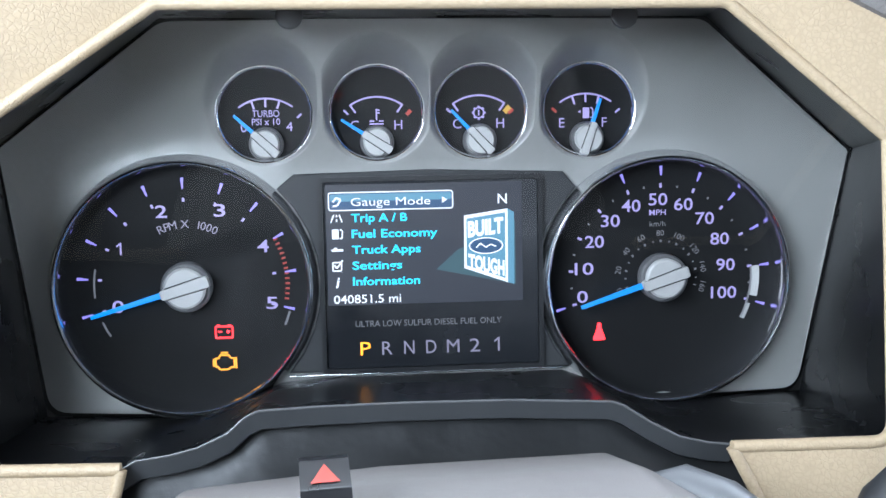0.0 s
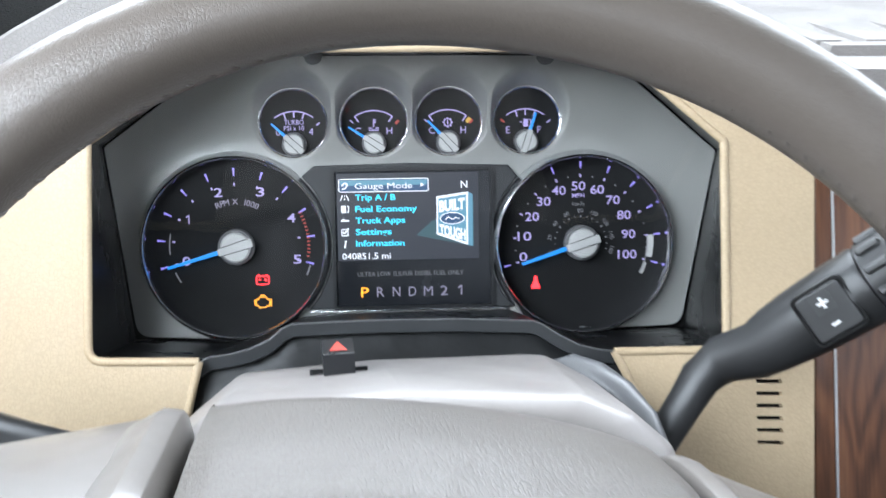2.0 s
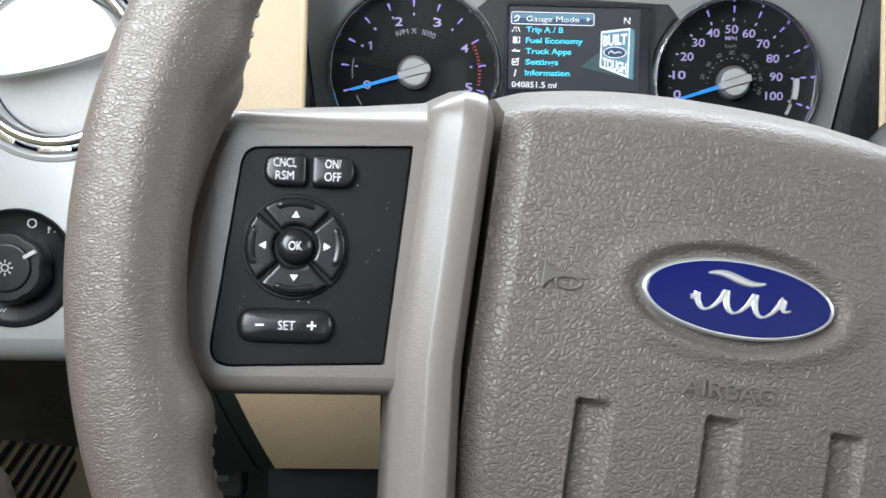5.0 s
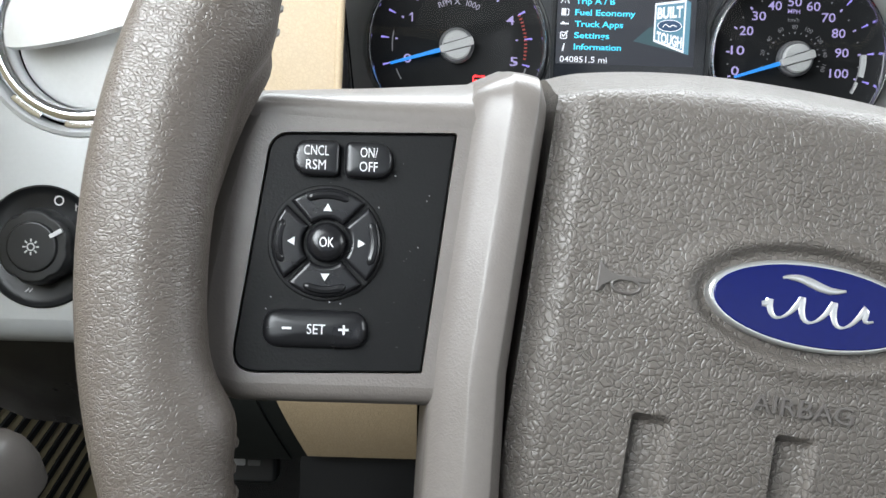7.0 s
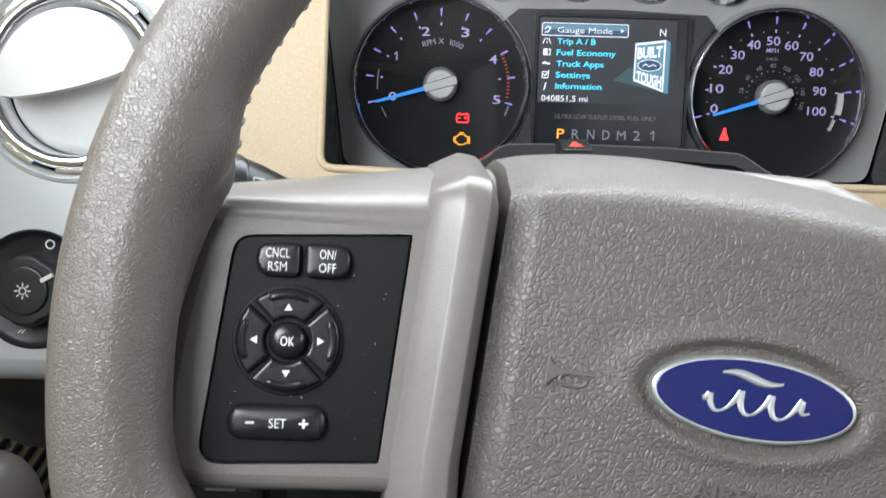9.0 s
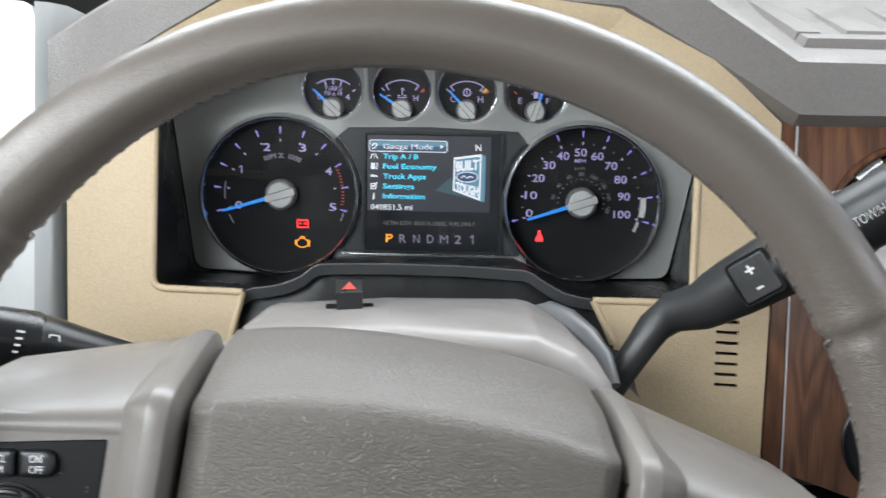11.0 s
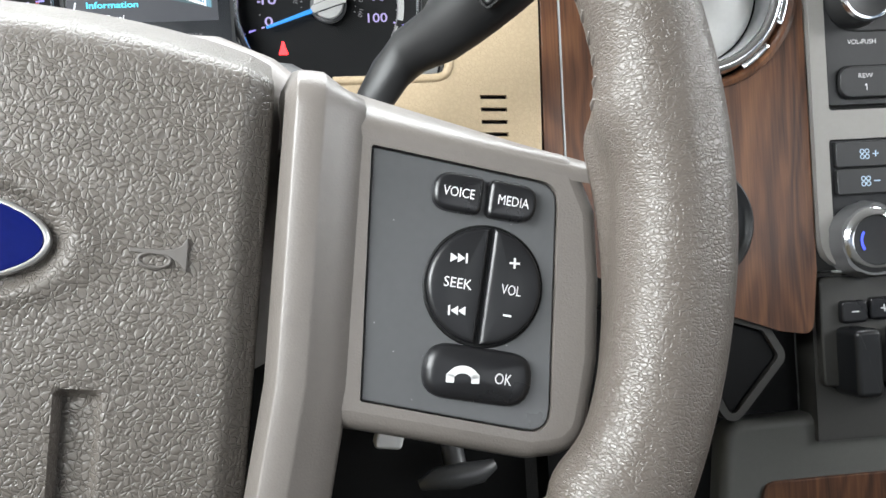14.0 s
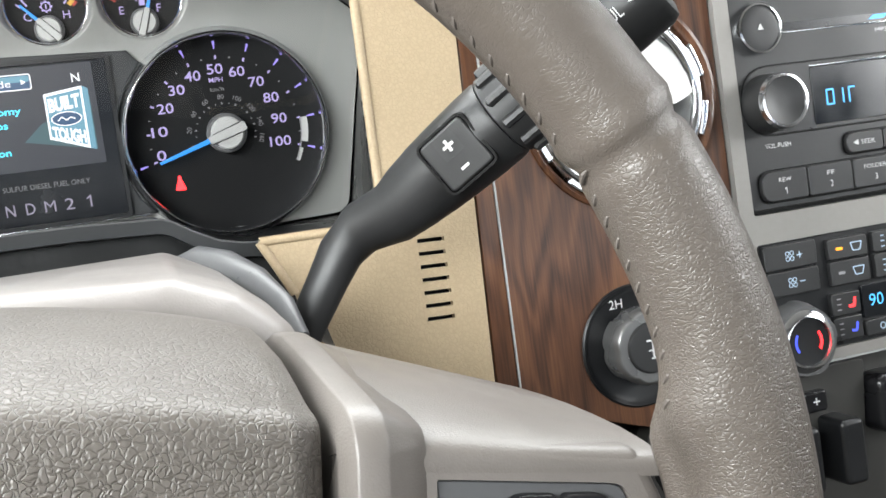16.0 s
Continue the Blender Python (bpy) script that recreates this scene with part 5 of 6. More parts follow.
def pull_handle():
    p = thing("pull_handle", DASH, (152, -245, -30), "dark grey T-shaped pull handle under the column", "handle")
    part("stem", Shape().tube([(-4, 30, -20), (0, 10, 0), (2, -8, 8)], [7, 6, 6], 14), GREYPLATE, p)
    part("grip", Shape().tube([(-18, -12, 8), (-10, -9, 10), (2, -8, 11), (14, -7, 10), (22, -4, 8)], [3, 6, 7, 6, 3], 14), GREYPLATE, p)
    k = thing("release_tab", DASH, (119, -228, -20), "small cream plastic release tab", "tab")
    part("tab", Shape().prism(rounded([(-9, -7), (6, -9), (10, 6), (-4, 9)], 3), -10, 2, 2), PRINT, k)
    return p


pull_handle()
cluster_housing()
cluster_trim()
kick_panel()
brake_release()
dashboard_top()
left_panel()
wood_panel()
vent("air_vent", (-298.4, 0.2), "round chrome-ringed vent in the silver panel", PANELSILVER, 14)
vent("air_vent", (292, -3), "round chrome-ringed vent in the walnut panel", WOOD, 4)
rotary("headlight_switch", (-316, -113), "black rotary headlight switch with lamp symbol", False)
rotary("drive_selector", (284, -128), "rotary four-wheel-drive selector with grey knob", True)
centre_stack()
radio()
climate()
lower_stack()


# ---- steering column ----
def steering_column():
    c = thing("steering_column", COLUMN, (0, 0, -120), "taupe plastic steering column shroud with hazard switch", "steering column")
    far = [(-112, -34), (-116, 10), (-92, 58), (-64, 79.5), (0, 81.5), (78, 79.5), (96, 70), (112, 56), (124, 20), (118, -40), (60, -62), (-60, -62)]
    mid = [(-100, -34), (-104, 14), (-84, 58), (-66, 74), (0, 76), (72, 70), (92, 60), (106, 46), (116, 10), (110, -40), (60, -60), (-60, -60)]
    near = [(-88, -34), (-90, 20), (-80, 56), (-70, 66), (0, 69), (66, 60), (84, 52), (98, 40), (104, 5), (100, -40), (60, -58), (-60, -58)]
    ring = lambda pts, z, k=1.0: [(x, y, z) for x, y in rounded([(x * k, y * k) for x, y in pts], 9, 3)]
    part("shroud", Shape().rings([ring(far, -125), ring(far, -92, 1.0), ring(far, -86, 0.995), ring(mid, -20), ring([(p[0] * 0.7 + q[0] * 0.3, p[1] * 0.7 + q[1] * 0.3) for p, q in zip(mid, near)], 2), ring(mid, 10, 0.92), ring(mid, 14, 0.8)]), SHROUD, c, "", 50)
    lobe = [(82, 73, -92), (90, 73, -86), (98, 68.5, -76), (106, 60, -64), (112, 49, -52), (115, 36, -40)]
    part("lever_collar", Shape().tube(lobe, [3.5, 6.5, 7.5, 7.5, 6.5, 4], 16, 0.75), COLLAR, c, "pale grey collar of the shift lever")
    h = part("hazard_switch", Shape().rings([[(x, v, z) for v, z in rounded([(77, -51.5), (86.5, -51.5), (93, -63), (93, -71), (77, -71)], 1.2, 3)] for x in (-26.7, -26.2, -13.8, -13.3)]), BUTTON, c, "black hazard warning button")
    part("hazard_triangle", Shape().add([(-23.9, 88.1, -53.6), (-16.1, 88.1, -53.6), (-20, 92.0, -60.6)], [(0, 1, 2)]), REDPRINT, h, "red triangle", 0)
    part("hazard_slot", Shape().prism(rect(25, 3.0, 1.4, (-20, -60)), 76, 80.6, 0.4).moved(Matrix(((1, 0, 0, 0), (0, 0, 1, 0), (0, 1, 0, 0), (0, 0, 0, 1)))), BLACK, c)
    return c


def along(points, radii, n=22):
    s = Shape()
    return s.tube([tuple(1000 * c for c in p) for p in points], radii, n)


def shift_lever():
    s = thing("shift_lever", Matrix.Identity(4), (134, 233, 762), "black column shift lever with plus and minus buttons", "lever")
    o = Vector((134, 233, 762))
    def local(path):
        return [tuple(Vector(p) - o) for p in path]
    a, d = Vector((209.0, 209.2, 836.0)), Vector((0.664, -0.320, 0.675)).normalized()
    straight = [tuple(a + d * t) for t in (-66, -58, -48, -36, -24, -12, -2, 0)]
    part("stem", Shape().tube(local([(116, 224, 722), (126, 226, 744), (134, 229, 757), (142, 233, 768.5), (149.5, 237, 779), (158.5, 236.5, 788.5), *straight[1:]]), [7.6, 7.6, 7.8, 8.3, 9.3, 10.9, 12.6, 14.2, 15.5, 16.3, 16.8, 16.9, 16.2], 28), LEVER, s, "", 60)
    at = lambda t: tuple(a + d * t - o)
    side = d.cross(Vector((0, 0, 1))).normalized()
    up = side.cross(d)
    part("collar", Shape().tube([at(0), at(1), at(14), at(15)], [15.8, 17.0, 17.0, 16.0], 28), LEVER, s, "ribbed black collar")
    for k in range(11):
        q = 2 * math.pi * k / 11
        off = side * (16.8 * math.cos(q)) + up * (16.8 * math.sin(q))
        part("collar_rib", Shape().tube([tuple(a + d * 2.5 + off - o), tuple(a + d * 3.2 + off * 1.03 - o), tuple(a + d * 12 + off * 1.03 - o), tuple(a + d * 12.8 + off - o)], [0.8, 2.1, 2.1, 0.8], 8), LEVER, s)
    end = part("end_button", Shape().tube([at(15.4), at(16.4), at(28), at(30), at(69), at(72), at(73)], [16.2, 17.4, 17.2, 16.2, 15.8, 14.4, 11.5], 28), LEVER, s, "black end cap with printed words")
    for k in range(9):
        q = 2 * math.pi * (k + 0.3) / 9
        off = side * (17.2 * math.cos(q)) + up * (17.2 * math.sin(q))
        part("cap_rib", Shape().tube([tuple(a + d * 18 + off - o), tuple(a + d * 19 + off * 1.02 - o), tuple(a + d * 30 + off * 0.98 - o), tuple(a + d * 34 + off * 0.93 - o)], [0.5, 1.2, 1.2, 0.5], 8), LEVER, end)
    # plate with the plus and minus rocker, on the side that faces the driver
    face = Vector((-0.30, -0.86, 0.36))
    face = (face - d * face.dot(d)).normalized()
    rise = face.cross(d)
    fr = Matrix((( *d, 0), (*rise, 0), (*face, 0), (0, 0, 0, 1))).transposed()
    base = a - d * 18.5
    place = Matrix.Translation(base - o) @ fr
    plate = part("rocker", Shape().prism(rect(21, 21, 2.5), 8.0, 17.1, 1.2).moved(place), LEVER, s, "plus and minus rocker")
    part("rocker_gap", polyline(rect(22.4, 22.4, 3), 1.0, 12.0, 16.6, True).moved(place), BLACK, s, smooth=0)
    part("plus_pad", Shape().prism(rect(9, 9, 0.6, (0, 4.4)), 16.9, 17.15).moved(place), CHARCOAL, plate, smooth=0)
    part("plus_icon", strokes([(-2.4, 4.4, 2.4, 4.4), (0, 2.0, 0, 6.8)], 1.2, 17.1, 17.3).moved(place @ Matrix.Rotation(radians(0), 4, "Z")), PRINT, plate, smooth=0)
    part("minus_icon", strokes([(-1.8, -5.4, 1.8, -5.4)], 1.1, 17.1, 17.3).moved(place), PRINT, plate, smooth=0)
    place = Matrix.Translation(a + d * 47 - o) @ fr
    part("lettering", text_shape("TOW/HAUL", 4.8, 0, 0, 16.1, width=24).moved(place), PRINT, end, smooth=0)
    part("arrow_mark", Shape().prism([(15.5, 0), (20, -2.2), (20, 2.2)], 15.7, 16.2).moved(place), PRINT, end, smooth=0)
    return s


def turn_stalk():
    s = thing("turn_signal_stalk", Matrix.Translation((0.005, 0, 0.0055)), (-118, 203, 781), "black turn signal and wiper stalk", "lever")
    o = Vector((-118, 203, 781))
    loc = lambda p: tuple(Vector(p) - o)
    part("stem", Shape().tube([loc(p) for p in ((-92, 216, 752), (-114, 205, 762.5), (-138, 193, 774.5), (-158, 182.5, 786), (-164, 179.5, 789))], [6, 7, 10.5, 13.4, 14], 22), BLACKSATIN, s)
    part("ring", Shape().tube([loc(p) for p in ((-164, 179.5, 789), (-165, 179, 789.5), (-182, 170, 797), (-183, 169.5, 797.5))], [14.2, 14.8, 15.0, 14], 26), BUTTON, s, "turning wiper ring")
    part("end", Shape().tube([loc(p) for p in ((-183, 169.5, 797.5), (-191, 165.4, 801), (-195, 163.3, 802.5))], [13.6, 12.8, 9], 22), BLACKSATIN, s)
    d = (Vector((-183, 169.5, 798.5)) - Vector((-166, 178.5, 791))).normalized()
    face = Vector((0.1, -0.9, 0.42))
    face = (face - d * face.dot(d)).normalized()
    fr = Matrix(((*(-d), 0), (*face.cross(-d), 0), (*face, 0), (0, 0, 0, 1))).transposed()
    m = Matrix.Translation(Vector((-174, 174.2, 795)) - o) @ fr
    part("ring_mark", strokes([(0, 4.5 - 3.2 * k, 3.6 - 0.5 * k, 4.5 - 3.2 * k) for k in range(4)], 1.0, 14.9, 15.1).moved(m), PRINT, s, smooth=0)
    m = Matrix.Translation(Vector((-160, 182.6, 788.5)) - o) @ fr
    part("wiper_icon", polyline([(-2.5, 1.0), (-2.2, 4.2), (2.2, 4.2), (2.5, 1.0)], 0.7, 13.0, 13.4, True).moved(m), PRINT, s, smooth=0)
    part("wiper_icon", strokes([(-3, -2.4, 3, -2.4), (-3, -2.4, -1.6, -1.2), (-3, -2.4, -1.6, -3.6), (3, -2.4, 1.6, -1.2), (3, -2.4, 1.6, -3.6)], 0.7, 13.2, 13.6).moved(m), PRINT, s, smooth=0)
    return s


# ---- steering wheel ----
RIM, TUBE, RIMX, RIMY = 183.5, 15.4, 2.4, -3.0


def border(deg):
    """How far the leather reaches in over a spoke (first) and flares beside it (second), by the angle round the rim."""
    d = deg if abs(deg) < 90 else (180 - deg if deg > 0 else -180 - deg)
    soft = lambda t: 0.5 + 0.5 * math.tanh(t)
    on = soft((d + 19) / 2.2) * soft((13 - d) / 2.2)
    reach = on * max(0.0, (5.6 + 0.36 * d) if abs(deg) < 90 else (4.3 + 0.48 * d))
    flare = 3.6 * math.exp(-((d - 13) / 3.6) ** 2) + 4.6 * math.exp(-((d + 20.5) / 3.6) ** 2)
    return reach, flare


def slim(deg):
    """How much the tube is worn and drawn thin on its inner side near the top."""
    return 2.6 * max(0.0, math.sin(radians(deg))) ** 2 + 3.6 * math.exp(-((deg - 119) / 20) ** 2)


def rim_shape():
    """The leather rim: a tube with ring seams, drawn out to a lipped fillet over each spoke."""
    s, loops, n, m = Shape(), [], 360, 36
    for i in range(n):
        a = 2 * math.pi * i / n
        deg = (math.degrees(a) + 180) % 360 - 180
        reach, flare = border(deg)
        d = abs(deg) if abs(deg) < 90 else 180 - abs(deg)
        grip = math.exp(-((d + (6 if deg < 0 else 0)) / 24) ** 2)
        groove = sum(math.exp(-((deg - g) / 0.8) ** 2) for g in (35, 147, -52, -128)) - 0.5 * sum(math.exp(-((deg - g - 2.0) / 0.9) ** 2) for g in (35, 147, -52, -128))
        loop = []
        for k in range(m):
            q = 2 * math.pi * k / m
            r = TUBE * (1 + 0.05 * grip + 0.022 * math.cos(3 * q - 1.9)) - 1.6 * groove
            x = math.degrees(q)
            r -= 1.3 * grip * math.exp(-((x - 72) / 17) ** 2)
            inward = flare * max(0.0, -math.cos(q)) ** 2 + reach * math.exp(-((x - 231) / 23) ** 2)
            rr = RIM + r * math.cos(q) - inward + slim(deg) * max(0.0, -math.cos(q))
            loop.append((RIMX + rr * math.cos(a), RIMY + rr * math.sin(a), r * 1.02 * math.sin(q)))
        loops.append(loop)
    loops.append(loops[0])
    return s.rings(loops, True, False, False)


def stitches(rim):
    """Stitches along the inner side of the rim, each a short slanted thread that dents the leather."""
    first = None
    for i in range(176):
        a = 2 * math.pi * i / 176
        deg = (math.degrees(a) + 180) % 360 - 180
        if -22 < deg < 14 or deg > 166 or deg < -158:
            continue
        if first is None:
            first = part("stitch", Shape().tube([(0.9, -1.5, -1.9), (-0.25, -1.1, -1.4), (-0.55, 0.0, 0.0), (-0.25, 1.1, 1.4), (0.9, 1.5, 1.9)], [0.35, 0.6, 0.7, 0.6, 0.35], 6, up=(1, 0, 0)), THREAD, rim)
            ob = first
        else:
            ob = new("stitch", first.data)
            ob.parent = rim
        up = max(0.0, math.sin(a))
        grip = math.exp(-((min(abs(deg), 180 - abs(deg)) + (6 if deg < 0 else 0)) / 24) ** 2)
        depth = TUBE * (1.008 + 0.05 * grip) + border(deg)[1] - slim(deg) - 0.55
        ob.matrix_basis = Matrix.Translation((RIMX * MM, RIMY * MM, 0)) @ Matrix.Rotation(a, 4, "Z") @ Matrix.Translation((RIM * MM, 0, 0)) @ Matrix.Rotation(radians(28 * up ** 4 - 5), 4, "Y") @ Matrix.Translation((-depth * MM, 0, 0))


def pad_height(u, v):
    """The airbag cover: front face, side bevels, three grooves running down it, and a dish round the badge."""
    h = -9.0 - 3.0 * (abs(u) / 80) ** 2.2
    edge = max(0.0, (abs(u) - 71.5) / 8.0)
    h -= 5.5 * min(1, edge) ** 1.3
    h -= 0.0011 * min(0, v + 20) ** 2
    if v < -44:
        for g in (-42.4, -2.8, 37.2):
            x = u - g
            depth = 1 - min(1, max(0, (abs(x) - 4.2) / 1.6))
            ramp = min(1, (-44 - v) / 2.2)
            h -= 5.2 * depth * ramp * (0.75 - 0.05 * x)
    e = math.hypot((u + 2.8) / 35.5, (v + 8.6) / 16.4)
    h += 1.3 * math.exp(-((e - 1.06) / 0.16) ** 2)
    h -= 2.4 * min(1, max(0, (1.02 - e) / 0.14)) ** 1.5
    return h


def airbag_shape():
    us = [-80 + 158.6 * i / 200 for i in range(201)]
    vs = [-150 + 186 * j / 230 for j in range(231)]
    rows = []
    for v in vs:
        k = 1 - 0.0014 * max(0, -v - 70)
        rows.append([(u * k, v, pad_height(u * 1.01 if u > 0 else u, v)) for u in us])
    # the top rolls back over the hub
    arch = lambda u: -9.0 * (abs(u) / 80) ** 2.4
    for v, h in ((38.4, -9.4), (41.4, -9.9), (44.4, -11.1), (47.0, -13.2), (49.2, -16.6), (51.4, -21.4), (54.4, -28.4), (57.6, -36.8), (60.6, -45), (63.2, -57), (65.8, -70), (68.2, -83), (69.2, -92), (68, -99)):
        rows.append([(u * (1 - 0.0006 * (v - 36)), v + arch(u) * min(1, (v - 36) / 14), h - 3.0 * (abs(u) / 80) ** 2.2 - 5.5 * min(1, max(0, (abs(u) - 71.5) / 8)) ** 1.3) for u in us])
    left = [[(r[0][0], r[0][1], r[0][2]), (r[0][0] - 0.6, r[0][1] - 0.5, min(r[0][2] - 22, -44))] for r in rows]
    right = [[(r[-1][0], r[-1][1], r[-1][2]), (r[-1][0] + 0.6, r[-1][1] - 0.5, min(r[-1][2] - 22, -44))] for r in rows]
    return Shape().rings(rows, False, False, False).rings(left, False, False, False).rings(right, False, False, False)


def steering_wheel():
    w = thing("steering_wheel", WHEEL, (0, 0, 0), "taupe leather steering wheel with switch pads, turned slightly", "steering wheel")
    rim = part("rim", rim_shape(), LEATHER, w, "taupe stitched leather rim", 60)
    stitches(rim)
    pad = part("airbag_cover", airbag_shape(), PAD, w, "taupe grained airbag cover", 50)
    part("airbag_lettering", solid(text_shape("AIRBAG", 5.0, -2.8, -36.2, -9.6, width=28.6, thick=1.2, bold=0.0), 2.5), PADSMOOTH, pad, smooth=0)
    for x, s in ((-56, -1), (53, 1)):
        bell = [(-7.1, 1.0), (-7.1, -0.2), (2, -0.5), (3.5, -1.2), (5.5, -2.6), (6.6, -4.2), (7.2, -4.3), (7.2, 4.2), (6.6, 4.0), (5.6, 2.4), (3.8, 1.4), (1, 1.0)]
        horn = Shape().prism([(x + s * p, -9.4 + q) for p, q in (bell if s > 0 else bell[::-1])], -12.5, -9.5, 0.3)
        mark = part("horn_symbol", horn, PADSMOOTH, pad, smooth=0)
        part("horn_loop", Shape().tube([(x + s * (-0.8 + 3.9 * math.cos(k * math.pi / 12)), -11.2 + 1.9 * math.sin(k * math.pi / 12), -10.0) for k in range(25)], 0.5, 8), PADSMOOTH, mark)
    b = part("badge", Shape().prism(circle(30.4, 72, (-2.8, -8.6), 12.1), -12, -8.0, 1.0), BADGESILVER, pad, "blue enamel oval badge with silver edge")
    part("badge_field", Shape().prism(circle(29.0, 72, (-2.8, -8.6), 10.9), -8.2, -7.6, 0.4), BLUE, b, "deep blue enamel")
    # plain flowing strokes: a sweep over a rolling line
    roll = [(-19.5 + 0.6 * i + 1.5 * math.sin(i * 0.42 + 0.9), -10.0 + 3.1 * math.sin(i * 0.42) * min(1, i / 8, (56 - i) / 8), -7.5) for i in range(57)]
    part("badge_stroke", Shape().tube(roll, [0.3 + 0.75 * abs(math.sin(i * 0.21 + 0.6)) * min(1, (56 - i) / 6 + 0.1) for i in range(57)], 8, 0.3), BADGESILVER, b, "silver flowing stroke")
    part("badge_stroke", Shape().tube([(-13.5 + 1.2 * i, -2.6 + 1.0 * math.sin(i * 0.36 + 0.5), -7.5) for i in range(16)], [0.35 + 0.9 * math.sin(math.pi * i / 15) for i in range(16)], 8, 0.3), BADGESILVER, b)
    for s in (-1, 1):
        q = [(82.4, -46), (82.4, -18), (83.4, -13), (86.0, -7.4), (86.8, -6.7), (90, -6.4), (93.2, -6.5), (94.2, -7.1), (98.8, -10), (102.6, -12.6), (103.8, -16), (103.8, -46)]
        way = [(-168, -14), (-132, -10.5), (-90, -9), (-40, -8.5), (10, -8.5), (31, -8.5), (35.5, -9.6), (38.6, -12.2), (40.4, -16), (42, -22), (45, -34), (48.5, -49), (52.5, -65), (56, -83), (56.5, -97), (54.5, -107)]
        rib = []
        for i, (v, h) in enumerate(way):
            p0, p1 = way[max(0, i - 1)], way[min(len(way) - 1, i + 1)]
            t = Vector((p1[0] - p0[0], p1[1] - p0[1])).normalized() if v > 20 else Vector((1, 0))
            rib.append([(s * (x - (2.0 if s > 0 and 83 < x < 100 else 0) - max(0, -v - 60) * 0.16), v - t.y * (z + 8.5) * (1 if z > -20 else 0.6), h + t.x * (z + 8.5)) for x, z in (q if s > 0 else q[::-1])])
        part("rib", Shape().rings(rib), TRIM, w, "satin taupe spoke rib", 50)
        loop = [(96, 27.6), (96, -45.6), (110, -47.2), (153, -52.6), (161.5, -51), (164.2, -30), (163.6, -8), (161.6, 10), (158.4, 20.6), (140, 22.6)]
        sunk, bend = [(-155.6, 14.2), (-155.9, -50.6), (-105.5, -43.0), (-106.3, 22.4)], (6.5, 6.5, 1.0, 1.0)
        if s > 0:
            loop = [(x, y + 1.2) if y > 15 else (x + (2.6 if x > 155 else 0), y) for x, y in loop]
            sunk, bend = [(104.9, 23.7), (106.3, -44.0), (158.5, -50.9), (157.2, 17.5)], (1.0, 1.0, 6.5, 6.5)
        ccw = lambda p: p if sum(p[i - 1][0] * p[i][1] - p[i][0] * p[i - 1][1] for i in range(len(p))) > 0 else p[::-1]
        face = rounded(ccw([(s * x, y) for x, y in loop]), [0.5 if abs(x) < 97 else 9 if y < -50.5 and abs(x) > 160 else 2.5 for x, y in ccw([(s * x, y) for x, y in loop])])
        hole = rounded(sunk, bend)
        spoke = part("spoke", pierced(face, [hole], lambda x, y: -12.5, 7), TRIM, w, "satin taupe plastic spoke", 40)
        part("spoke_side", Shape().rings([[(x, y, -12.5 - dz) for x, y in inset(face, -off)] for off, dz in ((6.6, 44), (5.8, 14), (5.3, 8), (4.9, 4.6), (4.2, 2.5), (3.2, 1.2), (1.9, 0.4), (0, 0))], True, False, False), TRIM, spoke, "", 60)
        roll = []
        for f, h in ((-0.16, -12.7), (-0.06, -12.35), (0.0, -12.2), (0.08, -12.6), (0.18, -14.4), (0.27, -17.6), (0.36, -22.0), (0.53, -34), (0.68, -48.5), (0.81, -64), (0.92, -82), (1.0, -100), (0.92, -118)):
            row = []
            for x in (95, 104, 113, 122, 131, 140, 148, 154, 159, 164, 168):
                v0 = 27.6 - (x - 96) * 0.112 + (1.2 if s > 0 else 0)
                v1 = 52.5 - (x - 105) * 0.275 + (0.6 if s > 0 else 0)
                row.append((s * x, v0 + (v1 - v0) * f, h))
            roll.append(row)
        part("spoke_top", Shape().rings(roll, False, False, False), TRIM, spoke, "", 60)
        part("switch_housing", Shape().prism(inset(hole, -2.5), -30, -19.6), BLACK, spoke)
        plate = part("switch_plate", Shape().prism(inset(hole, 0.35), -22, -13.8, 0.5), BLACK if s < 0 else GREYPLATE, w, "matt black switch plate" if s < 0 else "dark grey switch plate")
        (left_switches if s < 0 else right_switches)(plate)
        dust(plate, *((-151, -108, -42, 14) if s < 0 else (108, 154, -43, 16)), lambda x, y: -13.8, 46 if s < 0 else 22, 5 + s)
    dust(pad, -68, 68, -120, 30, pad_height, 70, 3)
    for s in (-1, 1):
        part("lower_spoke", Shape().tube([(s * 84, -130, -30), (s * 80, -150, -22), (s * 74, -168, -8)], [16, 15, 13], 16, 0.5), TRIM, w)
    return w


def dust(parent, x0, x1, y0, y1, z, count, seed):
    """Pale dust specks lying on a face."""
    rnd, s = random.Random(seed), Shape()
    for _ in range(count):
        x, y, r = rnd.uniform(x0, x1), rnd.uniform(y0, y1), 0.10 + 0.22 * rnd.random() ** 3
        s.rings([[(x + r * math.cos(k * 1.2566 + 0.4), y + r * 0.8 * math.sin(k * 1.2566), h) for k in range(5)] for h in (z(x, y) - 0.05, z(x, y) + 0.08)])
    ob = part("dust", s, PRINTGREY, parent, "pale specks of dust", 0)
    return tagged(ob, kind="stuff")


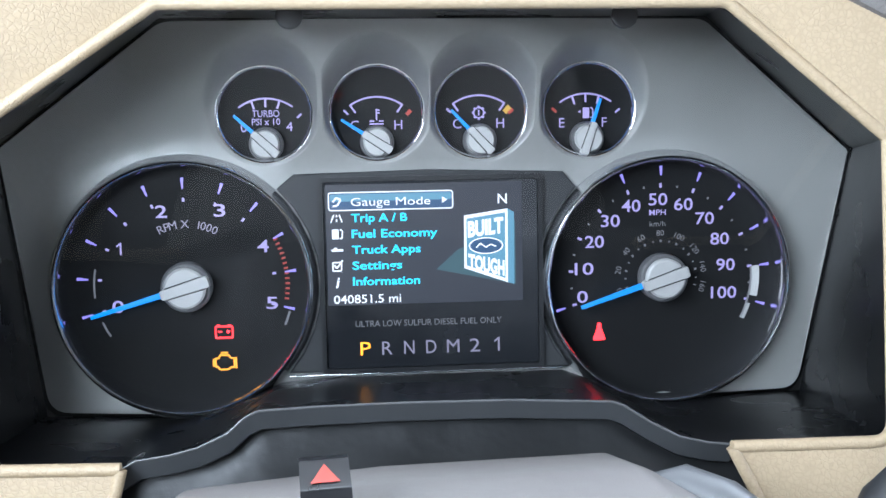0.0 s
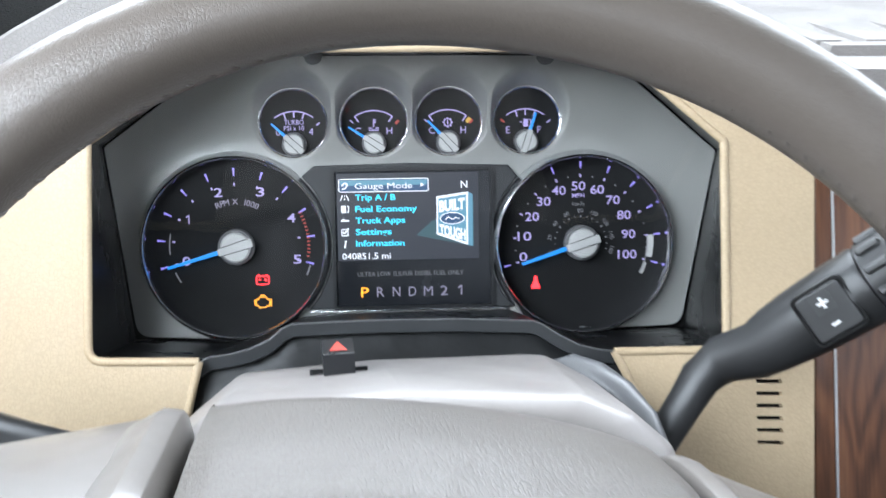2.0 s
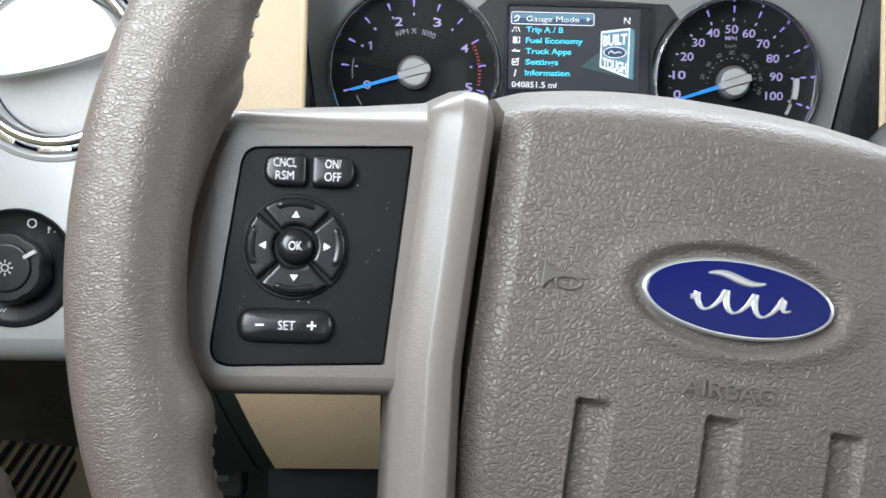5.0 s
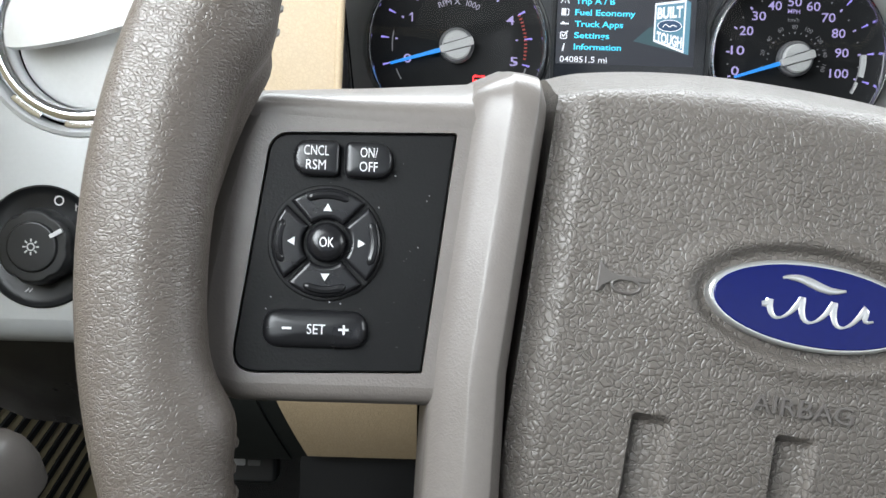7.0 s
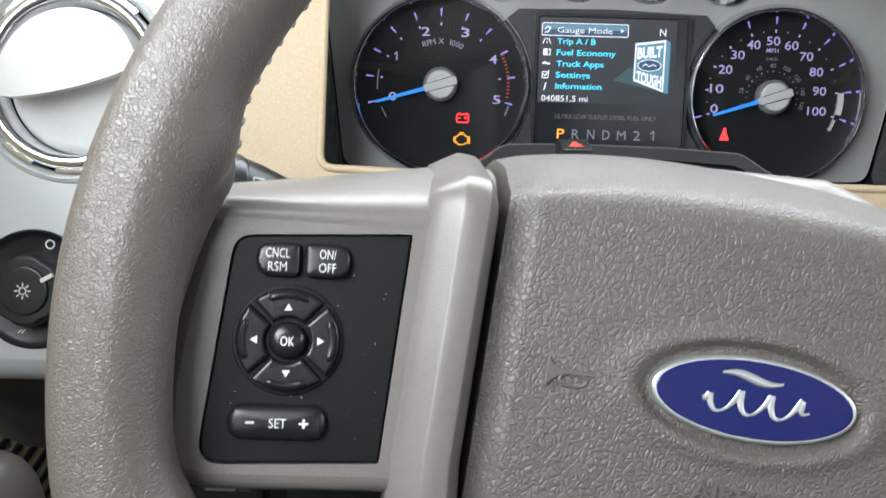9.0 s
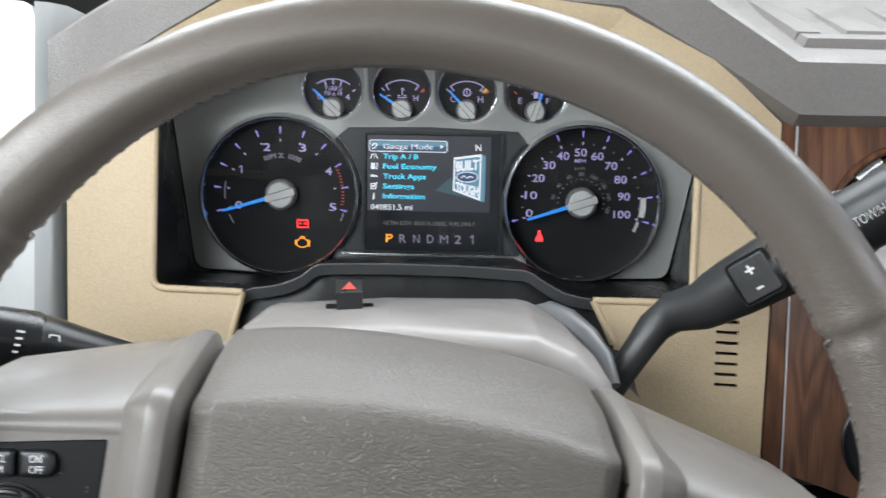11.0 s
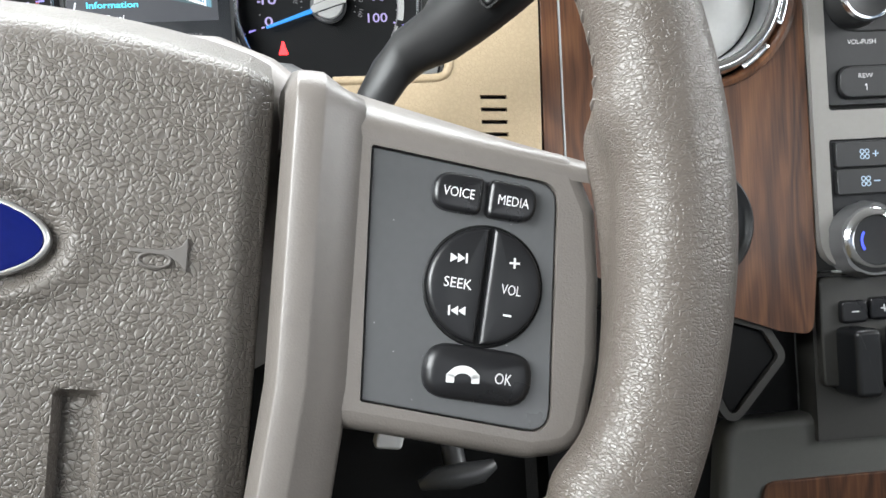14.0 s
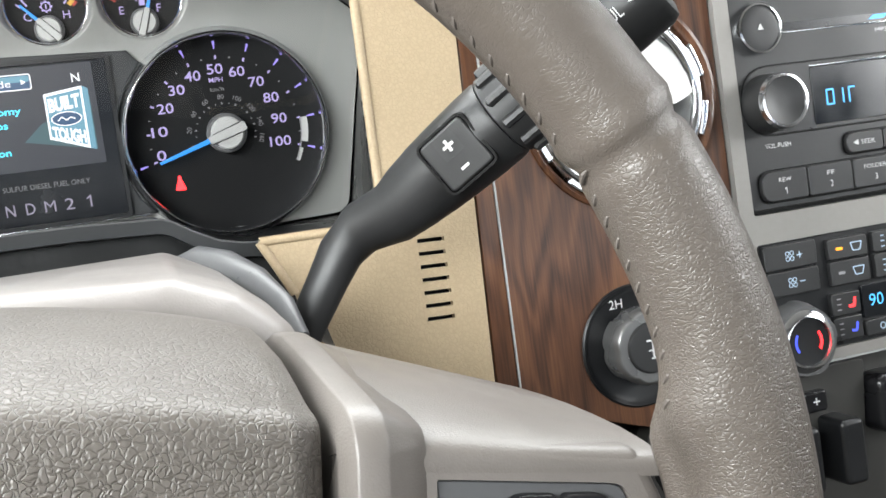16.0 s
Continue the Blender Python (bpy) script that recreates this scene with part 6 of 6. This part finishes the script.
def left_switches(p):
    z, a = -13.8, 7.0
    for x0, x1, rr in ((-13.2, -0.9, (4.8, 2, 2, 4.8)), (0.5, 13.2, (2, 4.8, 4.8, 2))):
        loop = turned(rounded([(x0, -4.8), (x1, -4.8), (x1, 4.8), (x0, 4.8)], rr, 6), a, (-135.5, 10.0))
        k = part("cruise_button", Shape().prism(loop, z - 1, z + 3.3, 1.3, dome=0.25), BUTTON, p, "glossy black button")
        m = (x0 + x1) / 2
        c, s = math.cos(radians(a)), math.sin(radians(a))
        for row, dy, wd in ((("CNCL", 1.9, 6.6), ("RSM", -1.9, 5.2)) if x0 < -5 else (("ON/", 1.9, 4.6), ("OFF", -1.9, 4.8))):
            words(row, 2.7, -135.5 + m * c - dy * s, 10.0 + m * s + dy * c, z + 3.6, PRINT, k, turn=a, width=wd)
    ctr = (-136.2, -12.7)
    part("pad_well", Shape().lathe([(15.6, -0.6), (15.6, 0.4), (15.0, 0.9)], 48, (*ctr, z)), BLACK, p)
    for q in range(4):
        mid = a + 90 * q
        k = part("arrow_button", Shape().prism(inset(sector(6.2, 14.6, mid - 42.5, mid + 42.5, ctr, 10), 0.1), z, z + 3.0, 1.2), BUTTON, p, "glossy black arrow button")
        part("arrow_ridge", Shape().tube([(ctr[0] + 12.6 * math.cos(radians(mid + t)), ctr[1] + 12.6 * math.sin(radians(mid + t)), z + 2.9) for t in range(-26, 27, 4)], [0.4] + [1.1] * 12 + [0.4], 8), BUTTON, k)
        x, y = ctr[0] + 9.2 * math.cos(radians(mid)), ctr[1] + 9.2 * math.sin(radians(mid))
        part("arrow_mark", Shape().prism(turned([(1.1, 0), (-0.9, 1.15), (-0.9, -1.15)], mid, (x, y)), z + 3.0, z + 3.15), PRINT, k, smooth=0)
    ok = part("ok_button", Shape().lathe([(5.2, 0), (5.2, 3.2), (4.2, 4.6), (2, 5.2)], 36, (*ctr, z)), BUTTON, p)
    words("OK", 2.7, ctr[0] + 0.2, ctr[1], z + 5.2, PRINT, ok, turn=a, width=3.8)
    k = part("set_button", pill(27.6, 10.0, 5.0, (-135.4, -35.7), z - 1, z + 3.6, 2.2, a, 0.5), BUTTON, p, "glossy black set button")
    words("SET", 2.7, -135.0, -35.6, z + 3.6, PRINT, k, turn=a, width=4.8)
    part("minus_icon", strokes([(-143.8, -36.7, -141.4, -36.4)], 0.6, z + 3.6, z + 3.8), PRINT, k, smooth=0)
    part("plus_icon", strokes([(-129.2, -34.9, -126.6, -34.6), (-127.7, -36.0, -128.0, -33.5)], 0.6, z + 3.6, z + 3.8), PRINT, k, smooth=0)


def right_switches(p):
    z, a = -13.8, -5.0
    c, s = math.cos(radians(a)), math.sin(radians(a))
    for x0, x1, rr, row in ((-14.4, -0.8, (5.2, 2, 2, 5.2), "VOICE"), (0.8, 14.4, (2, 5.2, 5.2, 2), "MEDIA")):
        loop = turned(rounded([(x0, -5.2), (x1, -5.2), (x1, 5.2), (x0, 5.2)], rr, 6), a, (136.4, 12.0))
        k = part("audio_button", Shape().prism(loop, z - 1, z + 3.3, 1.3, dome=0.25), BUTTON, p, "glossy black button")
        m = (x0 + x1) / 2
        words(row, 2.7, 136.4 + m * c, 12.0 + m * s, z + 3.6, PRINT, k, turn=a, width=8.6)
    ctr = (137.6, -11.9)
    part("pad_well", Shape().lathe([(16.6, -0.6), (16.6, 0.4), (16, 0.9)], 48, (*ctr, z)), BLACK, p)
    half = [(15.7 * math.cos(radians(t)), 15.7 * math.sin(radians(t))) for t in range(-88, 89, 8)]
    for sgn in (-1, 1):
        loop = turned(half, a + (180 if sgn < 0 else 0), ctr)
        k = part("rocker_button", Shape().prism(loop, z, z + 2.6, 1.2, dome=0.75), BUTTON, p, "glossy black half-round rocker")
        if sgn < 0:
            words("SEEK", 2.8, ctr[0] - 7.6, ctr[1] + 0.4, z + 3.4, PRINT, k, turn=a, width=7.6)
            for dy, d in ((7, 1), (-7, -1)):
                for q in (0, 2.0):
                    part("seek_mark", Shape().prism([(ctr[0] - 7.6 + d * (q - 2.4), ctr[1] + dy + 1.2), (ctr[0] - 7.6 + d * (q - 2.4), ctr[1] + dy - 1.2), (ctr[0] - 7.6 + d * (q - 0.4), ctr[1] + dy)][:: -1 if d < 0 else 1], z + 3.4, z + 3.55), PRINT, k, smooth=0)
                part("seek_mark", strokes([(ctr[0] - 7.6 + d * 2.0, ctr[1] + dy - 1.3, ctr[0] - 7.6 + d * 2.0, ctr[1] + dy + 1.3)], 0.5, z + 3.4, z + 3.55), PRINT, k, smooth=0)
        else:
            words("VOL", 2.8, ctr[0] + 7.0, ctr[1] - 0.6, z + 3.4, PRINT, k, turn=a, width=5.4)
            part("plus_icon", strokes([(ctr[0] + 6.2, ctr[1] + 6.6, ctr[0] + 9.0, ctr[1] + 6.6), (ctr[0] + 7.6, ctr[1] + 5.2, ctr[0] + 7.6, ctr[1] + 8.0)], 0.55, z + 3.4, z + 3.6), PRINT, k, smooth=0)
            part("minus_icon", strokes([(ctr[0] + 5.2, ctr[1] - 7.4, ctr[0] + 7.4, ctr[1] - 7.6)], 0.55, z + 3.4, z + 3.6), PRINT, k, smooth=0)
    k = part("phone_button", pill(30, 14.6, 7.0, (137.2, -35.6), z - 1, z + 4.2, 2.6, a, 0.7), BUTTON, p, "glossy black phone button")
    words("OK", 3.0, 143.6, -36.2, z + 4.2, PRINT, k, turn=a, width=4.6)
    part("phone_icon", Shape().prism(sector(3.0, 5.0, 25, 155, (132.6, -38.2), 10), z + 4.2, z + 4.4), PRINT, k, smooth=0)
    part("phone_icon", Shape().prism(rect(2.2, 2.4, 0.4, (129.2, -36.6)), z + 4.2, z + 4.4), PRINT, k, smooth=0)
    part("phone_icon", Shape().prism(rect(2.2, 2.4, 0.4, (136.0, -36.6)), z + 4.2, z + 4.4), PRINT, k, smooth=0)


steering_column()
shift_lever()
turn_stalk()
steering_wheel()
